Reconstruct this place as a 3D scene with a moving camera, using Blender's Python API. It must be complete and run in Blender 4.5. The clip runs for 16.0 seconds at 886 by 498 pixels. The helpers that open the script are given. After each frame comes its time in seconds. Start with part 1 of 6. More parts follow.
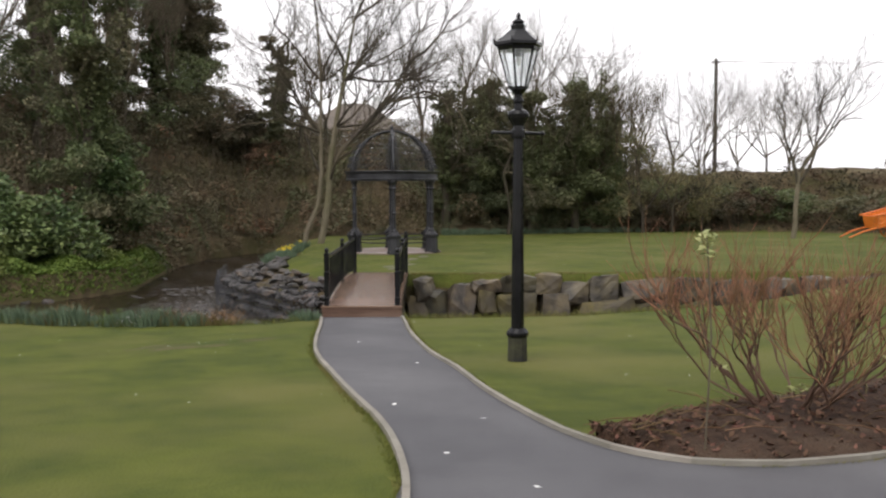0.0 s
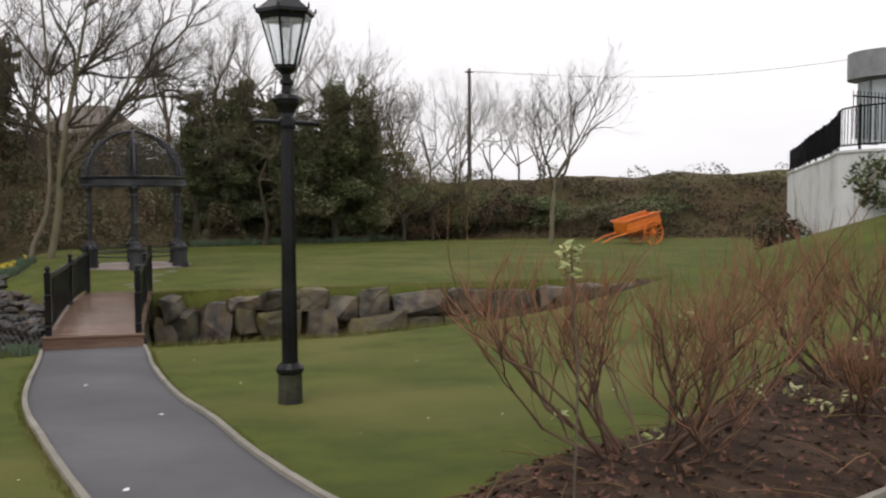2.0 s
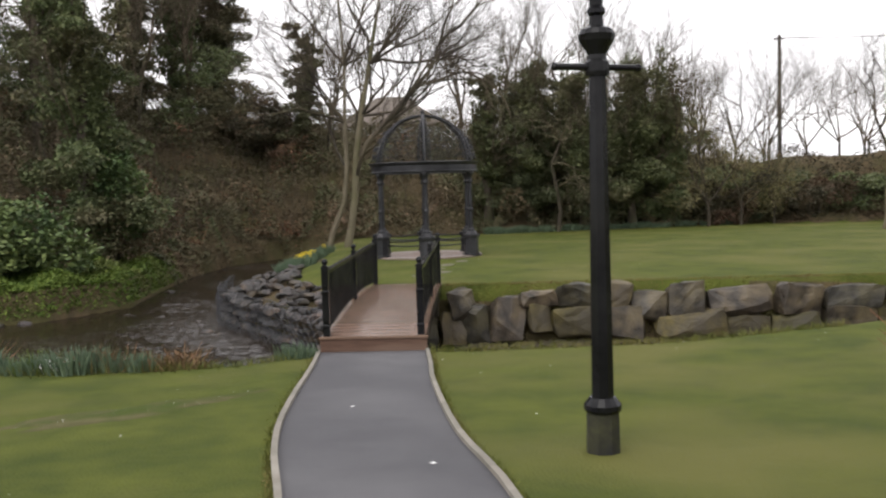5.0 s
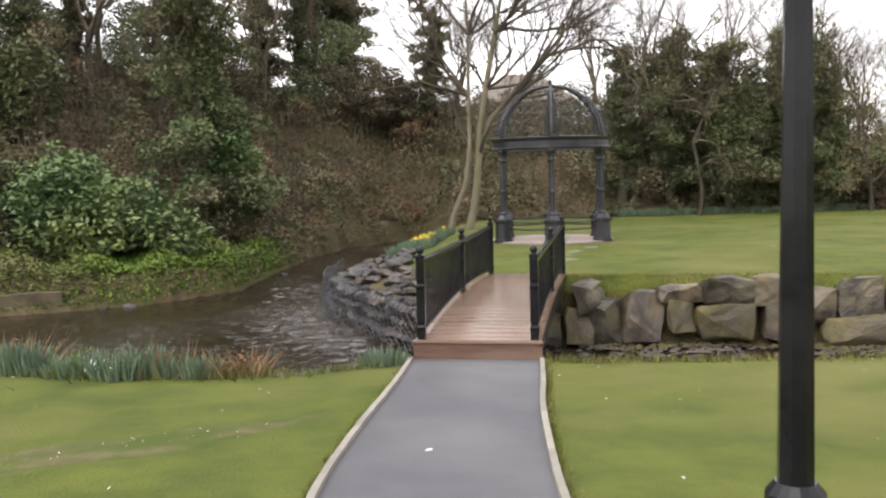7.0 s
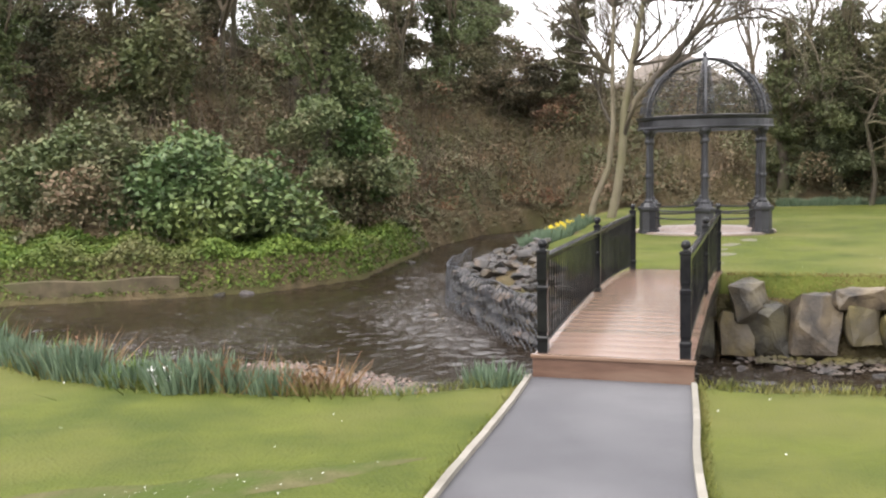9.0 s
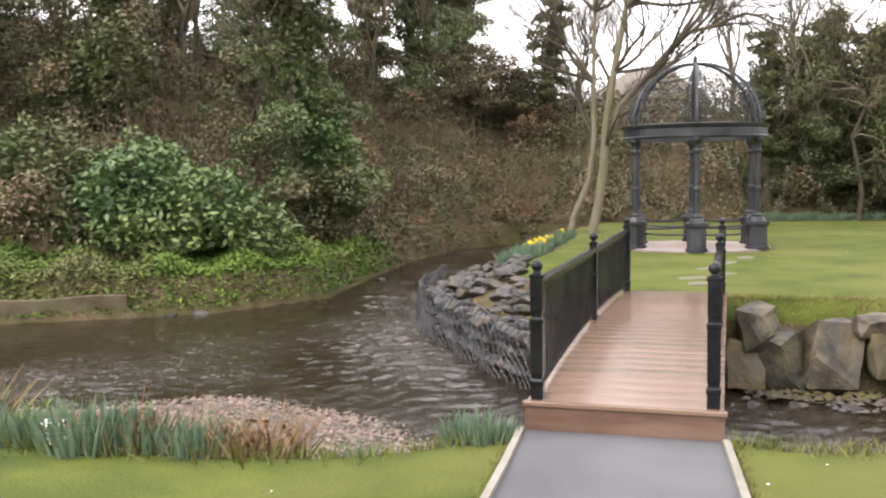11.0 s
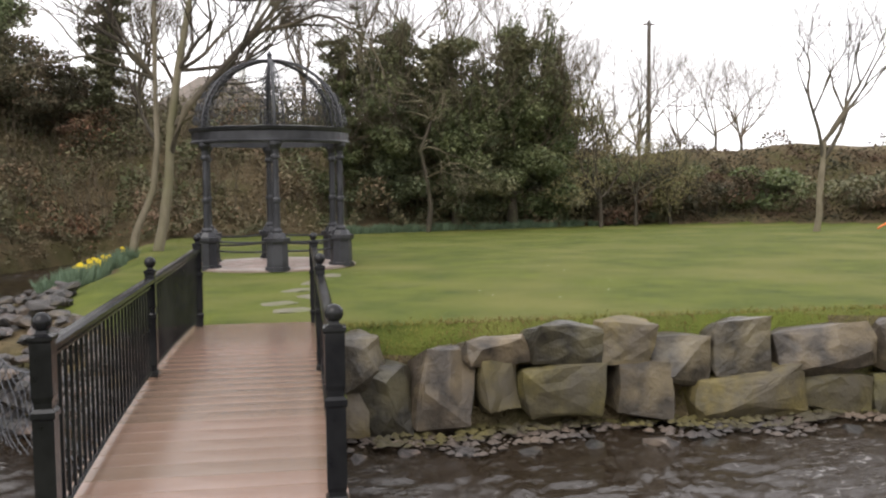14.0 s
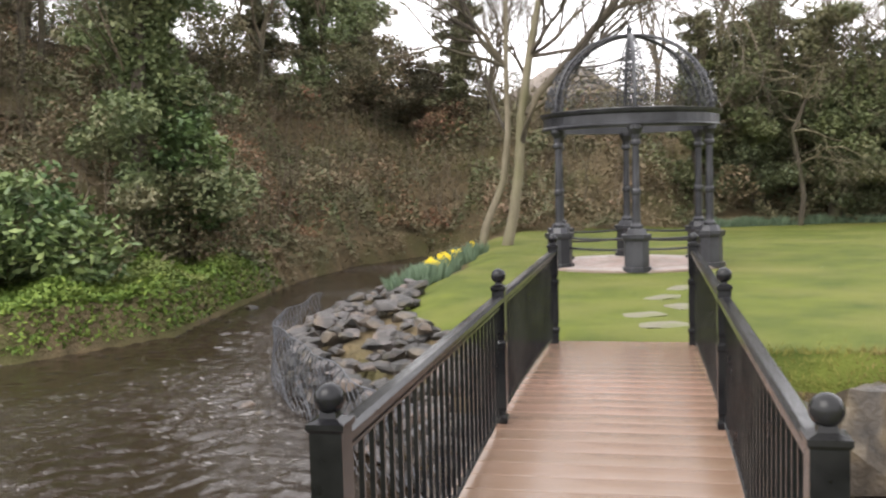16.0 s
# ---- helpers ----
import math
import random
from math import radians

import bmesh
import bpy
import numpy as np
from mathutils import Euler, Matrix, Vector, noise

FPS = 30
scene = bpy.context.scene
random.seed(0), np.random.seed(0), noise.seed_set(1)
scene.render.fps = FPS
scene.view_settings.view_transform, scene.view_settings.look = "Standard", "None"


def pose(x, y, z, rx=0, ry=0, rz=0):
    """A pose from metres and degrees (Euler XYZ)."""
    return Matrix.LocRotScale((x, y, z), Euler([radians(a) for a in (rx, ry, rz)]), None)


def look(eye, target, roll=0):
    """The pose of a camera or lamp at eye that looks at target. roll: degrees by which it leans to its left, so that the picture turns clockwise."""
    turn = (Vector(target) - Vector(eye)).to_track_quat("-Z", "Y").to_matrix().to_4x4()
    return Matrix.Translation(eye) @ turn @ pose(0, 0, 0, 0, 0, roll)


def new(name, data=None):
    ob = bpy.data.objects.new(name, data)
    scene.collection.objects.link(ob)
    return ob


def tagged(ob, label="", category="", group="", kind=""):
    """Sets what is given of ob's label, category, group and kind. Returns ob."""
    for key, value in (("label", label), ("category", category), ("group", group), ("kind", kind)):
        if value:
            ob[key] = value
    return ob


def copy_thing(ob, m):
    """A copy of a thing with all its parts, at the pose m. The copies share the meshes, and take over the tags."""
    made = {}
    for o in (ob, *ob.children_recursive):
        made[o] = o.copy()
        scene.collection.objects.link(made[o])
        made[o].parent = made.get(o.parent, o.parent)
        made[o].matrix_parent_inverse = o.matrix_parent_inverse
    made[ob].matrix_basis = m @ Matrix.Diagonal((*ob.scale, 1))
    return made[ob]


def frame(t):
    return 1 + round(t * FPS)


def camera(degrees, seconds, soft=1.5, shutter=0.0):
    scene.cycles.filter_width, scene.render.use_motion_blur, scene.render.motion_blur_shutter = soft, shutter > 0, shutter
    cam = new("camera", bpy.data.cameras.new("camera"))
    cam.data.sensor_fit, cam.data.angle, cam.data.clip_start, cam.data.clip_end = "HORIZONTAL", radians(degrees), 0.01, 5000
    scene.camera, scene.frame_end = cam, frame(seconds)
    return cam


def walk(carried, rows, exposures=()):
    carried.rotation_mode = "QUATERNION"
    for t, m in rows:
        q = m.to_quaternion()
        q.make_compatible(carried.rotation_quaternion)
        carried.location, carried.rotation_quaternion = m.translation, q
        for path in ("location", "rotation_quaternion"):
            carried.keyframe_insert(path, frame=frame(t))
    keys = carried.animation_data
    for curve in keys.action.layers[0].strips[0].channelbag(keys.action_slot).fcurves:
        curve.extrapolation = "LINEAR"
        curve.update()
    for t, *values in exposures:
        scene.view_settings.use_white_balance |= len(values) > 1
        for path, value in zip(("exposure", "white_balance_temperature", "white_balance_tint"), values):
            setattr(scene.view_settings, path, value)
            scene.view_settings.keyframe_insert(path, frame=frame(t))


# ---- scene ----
cam = camera(50.1, 16.0, soft=2.2, shutter=0.3)
PATH = [
    (0, (1.194, -16.661, 2.292), (1.222, -14.666, 2.162), -0.1),
    (0.5, (1.197, -16.1, 2.262), (1.326, -14.108, 2.136), -0.2),
    (1, (1.177, -15.665, 2.23), (1.448, -13.688, 2.104), -0.1),
    (1.5, (1.193, -15.221, 2.225), (1.602, -13.266, 2.106), -0.1),
    (2, (1.226, -14.708, 2.224), (1.762, -12.784, 2.112), -0.2),
    (2.5, (1.272, -14.588, 2.267), (1.854, -12.678, 2.16), -0.3),
    (3, (1.31, -14.167, 2.254), (1.862, -12.247, 2.157), -0.5),
    (3.5, (1.303, -13.781, 2.226), (1.75, -11.834, 2.135), -0.8),
    (4, (1.382, -13.313, 2.208), (1.635, -11.332, 2.105), -1.2),
    (4.5, (1.378, -12.819, 2.17), (1.45, -10.824, 2.051), -1.5),
    (5, (1.357, -12.318, 2.144), (1.289, -10.324, 2.011), -1.6),
    (7.5, (1.427, -9.57, 2.014), (0.988, -7.626, 1.842), -1.4),
    (8, (1.364, -9.07, 1.974), (0.816, -7.155, 1.8), -1.4),
    (8.5, (1.289, -8.642, 1.96), (0.694, -6.741, 1.778), -1.5),
    (9, (1.223, -8.238, 1.951), (0.587, -6.351, 1.764), -1.2),
    (11.5, (0.674, -6.298, 1.85), (0.149, -4.374, 1.701), -0.6),
    (12, (0.673, -5.813, 1.831), (0.35, -3.845, 1.683), -0.9),
    (12.5, (0.614, -5.429, 1.802), (0.505, -3.437, 1.653), -0.9),
    (13, (0.573, -5.031, 1.782), (0.686, -3.04, 1.632), -0.8),
    (13.5, (0.581, -4.61, 1.791), (0.858, -2.635, 1.641), -0.9),
    (14, (0.477, -4.225, 1.768), (0.775, -2.252, 1.627), -0.6),
    (14.5, (0.404, -3.719, 1.75), (0.56, -1.729, 1.619), -1.0),
    (15, (0.343, -3.28, 1.746), (0.291, -1.285, 1.618), -1.3),
    (15.5, (0.234, -2.812, 1.753), (-0.031, -0.834, 1.613), -1.4),
    (16, (0.202, -2.357, 1.762), (-0.215, -0.407, 1.614), -1.5),
]
EXPOSURES = [(0, 0.12), (1.0, -0.08), (1.5, -0.12), (2.5, -0.32), (3.5, -0.42), (4.3, -0.25), (5, 0.16), (7.5, 1.05), (9, 1.33), (11.5, 1.36), (12.5, 1.18), (13.5, 0.82), (14, 0.66), (15, 0.84), (16, 1.30)]
walk(cam, [(t, look(eye, target, roll)) for t, eye, target, roll in PATH], EXPOSURES)
# ---- world, light ----
world = bpy.data.worlds.new("overcast")
scene.world = world
world.use_nodes = True
wn, wl = world.node_tree.nodes, world.node_tree.links
wn.clear()
w_out = wn.new("ShaderNodeOutputWorld")
w_bg = wn.new("ShaderNodeBackground")
w_sky = wn.new("ShaderNodeTexSky")
w_sky.sky_type = "NISHITA"
w_sky.sun_disc = False
w_sky.sun_elevation, w_sky.sun_rotation = radians(48), radians(216)
w_sky.air_density, w_sky.dust_density = 1.0, 4.0
w_gain = wn.new("ShaderNodeMixRGB")
w_gain.blend_type = "MULTIPLY"
w_gain.inputs[0].default_value = 1.0
w_gain.inputs[2].default_value = (0.10, 0.10, 0.10, 1)
w_geo = wn.new("ShaderNodeTexCoord")
w_map = wn.new("ShaderNodeMapping")
w_map.inputs["Scale"].default_value = (1.0, 1.0, 4.0)
w_noise = wn.new("ShaderNodeTexNoise")
w_noise.inputs["Scale"].default_value = 1.6
w_noise.inputs["Detail"].default_value = 5
w_ramp = wn.new("ShaderNodeValToRGB")
w_ramp.color_ramp.elements[0].position, w_ramp.color_ramp.elements[0].color = 0.30, (1.05, 1.05, 1.12, 1)
w_ramp.color_ramp.elements[1].position, w_ramp.color_ramp.elements[1].color = 0.60, (1.34, 1.30, 1.32, 1)
w_mix = wn.new("ShaderNodeMixRGB")
w_mix.inputs[0].default_value = 0.9
wl.new(w_geo.outputs["Generated"], w_map.inputs["Vector"])
wl.new(w_map.outputs[0], w_noise.inputs["Vector"])
wl.new(w_noise.outputs["Fac"], w_ramp.inputs[0])
wl.new(w_sky.outputs[0], w_gain.inputs[1])
wl.new(w_gain.outputs[0], w_mix.inputs[1])
wl.new(w_ramp.outputs[0], w_mix.inputs[2])
wl.new(w_mix.outputs[0], w_bg.inputs["Color"])
w_bg.inputs["Strength"].default_value = 1.0
wl.new(w_bg.outputs[0], w_out.inputs["Surface"])

sun = new("sun", bpy.data.lights.new("sun", "SUN"))
sun.data.energy, sun.data.angle, sun.data.color = 1.3, radians(45), (1.0, 0.97, 0.93)
sun.matrix_world = look((0, 0, 30), (16, 22, 0))


# ---- materials ----
def material(name, a, b, scale=6.0, rough=0.7, metal=0.0, bump=0.3, fine=60.0, c=None, c_scale=0.6, spec=0.5, island=0.0, piece=0.0, dist=0.01, streak=None, coat=0.0):
    """Two colours in noise, a third in larger patches, fine relief; island / piece: spread of brightness between pieces."""
    m = bpy.data.materials.new(name)
    m.use_nodes = True
    n, l = m.node_tree.nodes, m.node_tree.links
    p = n["Principled BSDF"]
    p.inputs["Metallic"].default_value = metal
    p.inputs["Specular IOR Level"].default_value = spec
    p.inputs["Coat Weight"].default_value = coat
    co = n.new("ShaderNodeTexCoord")
    src = co.outputs["Object"]
    if streak:
        mp = n.new("ShaderNodeMapping")
        mp.inputs["Scale"].default_value = streak
        l.new(src, mp.inputs["Vector"])
        src = mp.outputs[0]
    t1 = n.new("ShaderNodeTexNoise")
    t1.inputs["Scale"].default_value, t1.inputs["Detail"].default_value, t1.inputs["Roughness"].default_value = scale, 6, 0.65
    l.new(src, t1.inputs["Vector"])
    r1 = n.new("ShaderNodeValToRGB")
    r1.color_ramp.elements[0].position, r1.color_ramp.elements[1].position = 0.32, 0.68
    r1.color_ramp.elements[0].color, r1.color_ramp.elements[1].color = (*a, 1), (*b, 1)
    l.new(t1.outputs["Fac"], r1.inputs[0])
    col = r1.outputs[0]
    if c:
        t2 = n.new("ShaderNodeTexNoise")
        t2.inputs["Scale"].default_value, t2.inputs["Detail"].default_value = c_scale, 5
        l.new(src, t2.inputs["Vector"])
        r2 = n.new("ShaderNodeValToRGB")
        r2.color_ramp.elements[0].position, r2.color_ramp.elements[1].position = 0.46, 0.66
        l.new(t2.outputs["Fac"], r2.inputs[0])
        mx = n.new("ShaderNodeMixRGB")
        mx.inputs[2].default_value = (*c, 1)
        l.new(r2.outputs[0], mx.inputs[0])
        l.new(col, mx.inputs[1])
        col = mx.outputs[0]
    for amount, node, out in ((island, "ShaderNodeNewGeometry", "Random Per Island"), (piece, "ShaderNodeObjectInfo", "Random")):
        if amount:
            g = n.new(node)
            mr = n.new("ShaderNodeMapRange")
            mr.inputs["To Min"].default_value, mr.inputs["To Max"].default_value = 1 - amount, 1 + amount
            l.new(g.outputs[out], mr.inputs["Value"])
            hs = n.new("ShaderNodeHueSaturation")
            l.new(mr.outputs[0], hs.inputs["Value"])
            l.new(col, hs.inputs["Color"])
            mh = n.new("ShaderNodeMapRange")
            mh.inputs["To Min"].default_value, mh.inputs["To Max"].default_value = 0.5 + amount * 0.05, 0.5 - amount * 0.05
            l.new(g.outputs[out], mh.inputs["Value"])
            l.new(mh.outputs[0], hs.inputs["Hue"])
            col = hs.outputs[0]
    l.new(col, p.inputs["Base Color"])
    t3 = n.new("ShaderNodeTexNoise")
    t3.inputs["Scale"].default_value, t3.inputs["Detail"].default_value = fine, 4
    l.new(src, t3.inputs["Vector"])
    rr = n.new("ShaderNodeMapRange")
    rr.inputs["To Min"].default_value, rr.inputs["To Max"].default_value = max(rough - 0.12, 0.02), min(rough + 0.12, 1)
    l.new(t1.outputs["Fac"], rr.inputs["Value"])
    l.new(rr.outputs[0], p.inputs["Roughness"])
    if bump:
        bp = n.new("ShaderNodeBump")
        bp.inputs["Strength"].default_value, bp.inputs["Distance"].default_value = bump, dist
        l.new(t3.outputs["Fac"], bp.inputs["Height"])
        l.new(bp.outputs[0], p.inputs["Normal"])
    return m


M_LAWN = material("mown_grass", (0.050, 0.068, 0.011), (0.106, 0.121, 0.023), 1.3, 0.85, 0, 0.9, 38, (0.124, 0.124, 0.034), 0.42, 0.15, dist=0.03)
M_BLADE = material("grass_blades", (0.088, 0.105, 0.019), (0.150, 0.160, 0.041), 2.0, 0.7, 0, 0, 40, (0.184, 0.163, 0.058), 0.5, 0.2, island=0.3)
M_MOSSGRASS = material("yellow_mossy_grass", (0.105, 0.108, 0.022), (0.180, 0.165, 0.045), 3.0, 0.8, 0, 0, 40, (0.15, 0.105, 0.045), 1.2, 0.2, island=0.3)
M_BANK = material("leafy_soil", (0.060, 0.048, 0.028), (0.14, 0.105, 0.060), 3.0, 0.95, 0, 1.0, 20, (0.075, 0.070, 0.030), 0.5, 0.1, dist=0.06)
M_ASPHALT = material("asphalt", (0.059, 0.057, 0.063), (0.086, 0.085, 0.091), 3.0, 0.62, 0, 0.5, 260, (0.107, 0.105, 0.110), 0.5, 0.4, dist=0.004)
M_EDGING = material("timber_edging", (0.192, 0.173, 0.141), (0.269, 0.250, 0.211), 4, 0.8, 0, 0.3, 90, piece=0.15)
M_MULCH = material("bark_mulch", (0.021, 0.013, 0.009), (0.069, 0.040, 0.026), 9, 0.95, 0, 1.0, 40, (0.087, 0.058, 0.040), 1.5, 0.15, dist=0.04)
M_CHIP = material("bark_chips", (0.045, 0.024, 0.015), (0.15, 0.085, 0.055), 8, 0.9, 0, 0.3, 60, None, 1, 0.2, island=0.5)
M_GRAVEL = material("river_gravel", (0.07, 0.048, 0.035), (0.17, 0.125, 0.095), 22, 0.6, 0, 1.0, 30, (0.10, 0.075, 0.055), 1.0, 0.5, dist=0.03)
M_PEBBLE = material("pebbles", (0.050, 0.036, 0.026), (0.190, 0.140, 0.104), 9, 0.5, 0, 0.2, 60, None, 1, 0.5, island=0.75)
M_IRON = material("black_painted_iron", (0.005, 0.005, 0.006), (0.011, 0.011, 0.012), 14, 0.2, 0.0, 0.12, 90, (0.016, 0.016, 0.016), 2.2, 0.22, dist=0.003)
M_IRON_OLD = material("weathered_black_iron", (0.010, 0.010, 0.012), (0.023, 0.023, 0.027), 9, 0.38, 0.0, 0.3, 60, (0.038, 0.038, 0.043), 2.0, 0.4, dist=0.004)
M_MOSSY = material("mossy_iron", (0.018, 0.018, 0.014), (0.055, 0.055, 0.028), 10, 0.75, 0.0, 0.5, 60, (0.02, 0.02, 0.02), 3.0, 0.3, dist=0.006)
M_DECK = material("wet_hardwood", (0.148, 0.090, 0.060), (0.200, 0.130, 0.092), 2.0, 0.2, 0, 0.2, 120, (0.225, 0.158, 0.122), 0.8, 0.5, piece=0.13, dist=0.003, streak=(0.7, 1.2, 1.2))
M_FASCIA = material("brown_fascia", (0.087, 0.047, 0.031), (0.138, 0.076, 0.051), 6, 0.5, 0, 0.3, 90, (0.159, 0.101, 0.072), 1.5, 0.4, dist=0.003, streak=(0.6, 4.0, 4.0))
M_BOULDER = material("quarried_boulder", (0.019, 0.016, 0.012), (0.066, 0.055, 0.039), 5.5, 0.45, 0, 0.7, 22, (0.118, 0.096, 0.055), 2.0, 0.45, piece=0.35, dist=0.02)
M_BOULDER_MOSS = material("mossy_boulder", (0.044, 0.037, 0.021), (0.150, 0.122, 0.042), 4.0, 0.6, 0, 0.6, 22, (0.075, 0.064, 0.045), 1.4, 0.35, piece=0.35, dist=0.02)
M_ROCK = material("grey_slate_rock", (0.024, 0.022, 0.021), (0.074, 0.067, 0.062), 4.0, 0.45, 0, 0.8, 26, (0.12, 0.095, 0.068), 0.8, 0.45, piece=0.6, dist=0.02)
M_NET = material("galvanised_wire", (0.050, 0.052, 0.058), (0.12, 0.124, 0.138), 12, 0.5, 0.5, 0.2, 60)
M_GLASS = bpy.data.materials.new("lantern_glass")
M_GLASS.use_nodes = True
gp = M_GLASS.node_tree.nodes["Principled BSDF"]
gp.inputs["Base Color"].default_value = (0.93, 0.95, 0.96, 1)
gp.inputs["Roughness"].default_value = 0.12
gp.inputs["Transmission Weight"].default_value = 0.9
gp.inputs["IOR"].default_value = 1.1
M_FROST = material("frosted_bulb", (0.75, 0.75, 0.73), (0.85, 0.85, 0.83), 5, 0.3, 0, 0)
M_BRICK = material("pink_paving", (0.170, 0.112, 0.090), (0.255, 0.188, 0.158), 7, 0.5, 0, 0.4, 60, (0.30, 0.26, 0.235), 1.2, 0.4, piece=0.2)
M_STEP = material("pale_flagstone", (0.112, 0.104, 0.072), (0.160, 0.150, 0.108), 5, 0.8, 0, 0.4, 50, (0.118, 0.122, 0.063), 2.0, 0.3)
M_BARK = material("grey_bark", (0.10, 0.085, 0.062), (0.22, 0.19, 0.14), 6, 0.9, 0, 0.8, 30, (0.15, 0.15, 0.075), 1.0, 0.2, dist=0.02, streak=(1, 1, 0.3))
M_PALEBARK = material("pale_mossy_bark", (0.128, 0.109, 0.075), (0.210, 0.180, 0.131), 4, 0.9, 0, 0.6, 30, (0.112, 0.109, 0.053), 0.9, 0.2, dist=0.02, streak=(1, 1, 0.4))
M_DARKBARK = material("dark_bark", (0.035, 0.029, 0.022), (0.095, 0.078, 0.06), 6, 0.9, 0, 0.8, 30, (0.06, 0.065, 0.03), 1.0, 0.2, dist=0.02, streak=(1, 1, 0.3))
M_TWIG = material("brown_twigs", (0.072, 0.058, 0.040), (0.140, 0.115, 0.080), 4, 0.9, 0, 0, 30, None, 1, 0.2, island=0.3)
M_GREYTWIG = material("dark_grey_twigs", (0.040, 0.034, 0.028), (0.095, 0.080, 0.062), 4, 0.9, 0, 0, 30, (0.13, 0.11, 0.075), 0.7, 0.2, island=0.25)
M_LICHEN = material("lichened_twigs", (0.095, 0.082, 0.052), (0.19, 0.165, 0.108), 4, 0.9, 0, 0, 30, None, 1, 0.2, island=0.3)
M_OLDSTEM = material("dark_red_stems", (0.045, 0.026, 0.019), (0.115, 0.064, 0.042), 5, 0.85, 0, 0.4, 60, (0.15, 0.10, 0.07), 2.0, 0.2, dist=0.004)
M_REDTWIG = material("red_brown_twigs", (0.15, 0.075, 0.042), (0.30, 0.16, 0.085), 3, 0.8, 0, 0, 30, None, 1, 0.3, island=0.35)
M_BUD = material("pale_green_buds", (0.245, 0.280, 0.098), (0.385, 0.385, 0.196), 5, 0.7, 0, 0, 30, None, 1, 0.3, island=0.25)


def leaf_material(name, a, b, c=None, rough=0.5, spread=0.3):
    m = material(name, a, b, 0.7, rough, 0, 0, 20, c, 0.35, 0.18, island=spread)
    return m


M_WORN = material("worn_turf", (0.075, 0.075, 0.030), (0.125, 0.112, 0.055), 6, 0.95, 0, 0.8, 30, (0.06, 0.08, 0.018), 2.0, 0.1, dist=0.02)
M_IVY = leaf_material("ivy_leaves", (0.070, 0.093, 0.039), (0.140, 0.166, 0.073), (0.148, 0.126, 0.077))
M_IVYLIGHT = leaf_material("olive_ivy_leaves", (0.060, 0.074, 0.032), (0.122, 0.136, 0.060), (0.138, 0.122, 0.070))
M_IVYBROWN = leaf_material("brown_tinged_ivy", (0.075, 0.080, 0.042), (0.135, 0.130, 0.072), (0.160, 0.118, 0.078))
M_CONIFER = leaf_material("dark_conifer", (0.056, 0.069, 0.035), (0.117, 0.130, 0.069), None, 0.6)
M_LAUREL = leaf_material("laurel_leaves", (0.047, 0.081, 0.030), (0.111, 0.162, 0.064), (0.145, 0.178, 0.060), 0.32)
M_BRAMBLE = leaf_material("bramble_leaves", (0.076, 0.078, 0.042), (0.152, 0.134, 0.076), (0.176, 0.124, 0.080), 0.7, 0.25)
M_RUST = leaf_material("dead_bracken_fronds", (0.125, 0.072, 0.042), (0.235, 0.140, 0.084), (0.17, 0.125, 0.075), 0.8, 0.35)
M_HEDGE = leaf_material("hedge_leaves", (0.040, 0.040, 0.024), (0.080, 0.068, 0.040), (0.105, 0.064, 0.042), 0.7)
M_CATKIN = leaf_material("olive_catkins", (0.15, 0.13, 0.06), (0.27, 0.235, 0.12), (0.20, 0.19, 0.075), 0.8)
M_GREENBANK = leaf_material("bank_greenery", (0.058, 0.098, 0.015), (0.130, 0.184, 0.034), (0.102, 0.102, 0.038), 0.6)
M_DAFF = leaf_material("daffodil_leaves", (0.080, 0.118, 0.074), (0.140, 0.190, 0.120), None, 0.5, 0.25)
M_STALK = leaf_material("dry_stalks", (0.120, 0.072, 0.036), (0.216, 0.144, 0.078), (0.132, 0.156, 0.042), 0.8, 0.4)
M_YELLOW = material("yellow_petals", (0.75, 0.55, 0.02), (0.85, 0.68, 0.05), 5, 0.6, 0, 0)
M_WHITEFL = material("white_petals", (0.7, 0.7, 0.68), (0.82, 0.82, 0.80), 5, 0.6, 0, 0)
M_ORANGE = material("orange_paint", (0.612, 0.145, 0.017), (0.748, 0.221, 0.030), 5, 0.4, 0, 0.1, 40, (0.552, 0.128, 0.017), 1.5, 0.5)
M_RENDER = material("white_render", (0.66, 0.66, 0.65), (0.80, 0.80, 0.79), 2.0, 0.85, 0, 0.3, 60, (0.52, 0.53, 0.50), 0.7, 0.3)
M_ROOF = material("brown_roof_tiles", (0.11, 0.09, 0.075), (0.18, 0.15, 0.125), 3, 0.8, 0, 0.5, 12)
M_PANE = material("window_glass", (0.30, 0.34, 0.36), (0.42, 0.46, 0.48), 1.0, 0.06, 0, 0, 10, None, 1, 0.8)
M_LEAD = material("grey_canopy", (0.18, 0.18, 0.19), (0.27, 0.27, 0.28), 3, 0.5, 0, 0.1)
M_POLE = material("creosoted_pole", (0.05, 0.042, 0.036), (0.10, 0.085, 0.07), 4, 0.9, 0, 0.3, 40, streak=(1, 1, 0.2))
M_FIELD = material("rough_field", (0.075, 0.058, 0.036), (0.135, 0.108, 0.060), 0.8, 0.95, 0, 0.8, 8, (0.12, 0.12, 0.045), 0.1, 0.1, dist=0.1)
M_CONCRETE = material("mossy_concrete", (0.060, 0.048, 0.030), (0.13, 0.105, 0.065), 2.5, 0.9, 0, 0.5, 30, (0.07, 0.075, 0.03), 0.8, 0.2)
M_FENCE = material("weathered_boards", (0.12, 0.10, 0.08), (0.20, 0.17, 0.14), 3, 0.9, 0, 0.4, 40, streak=(4, 4, 0.4))

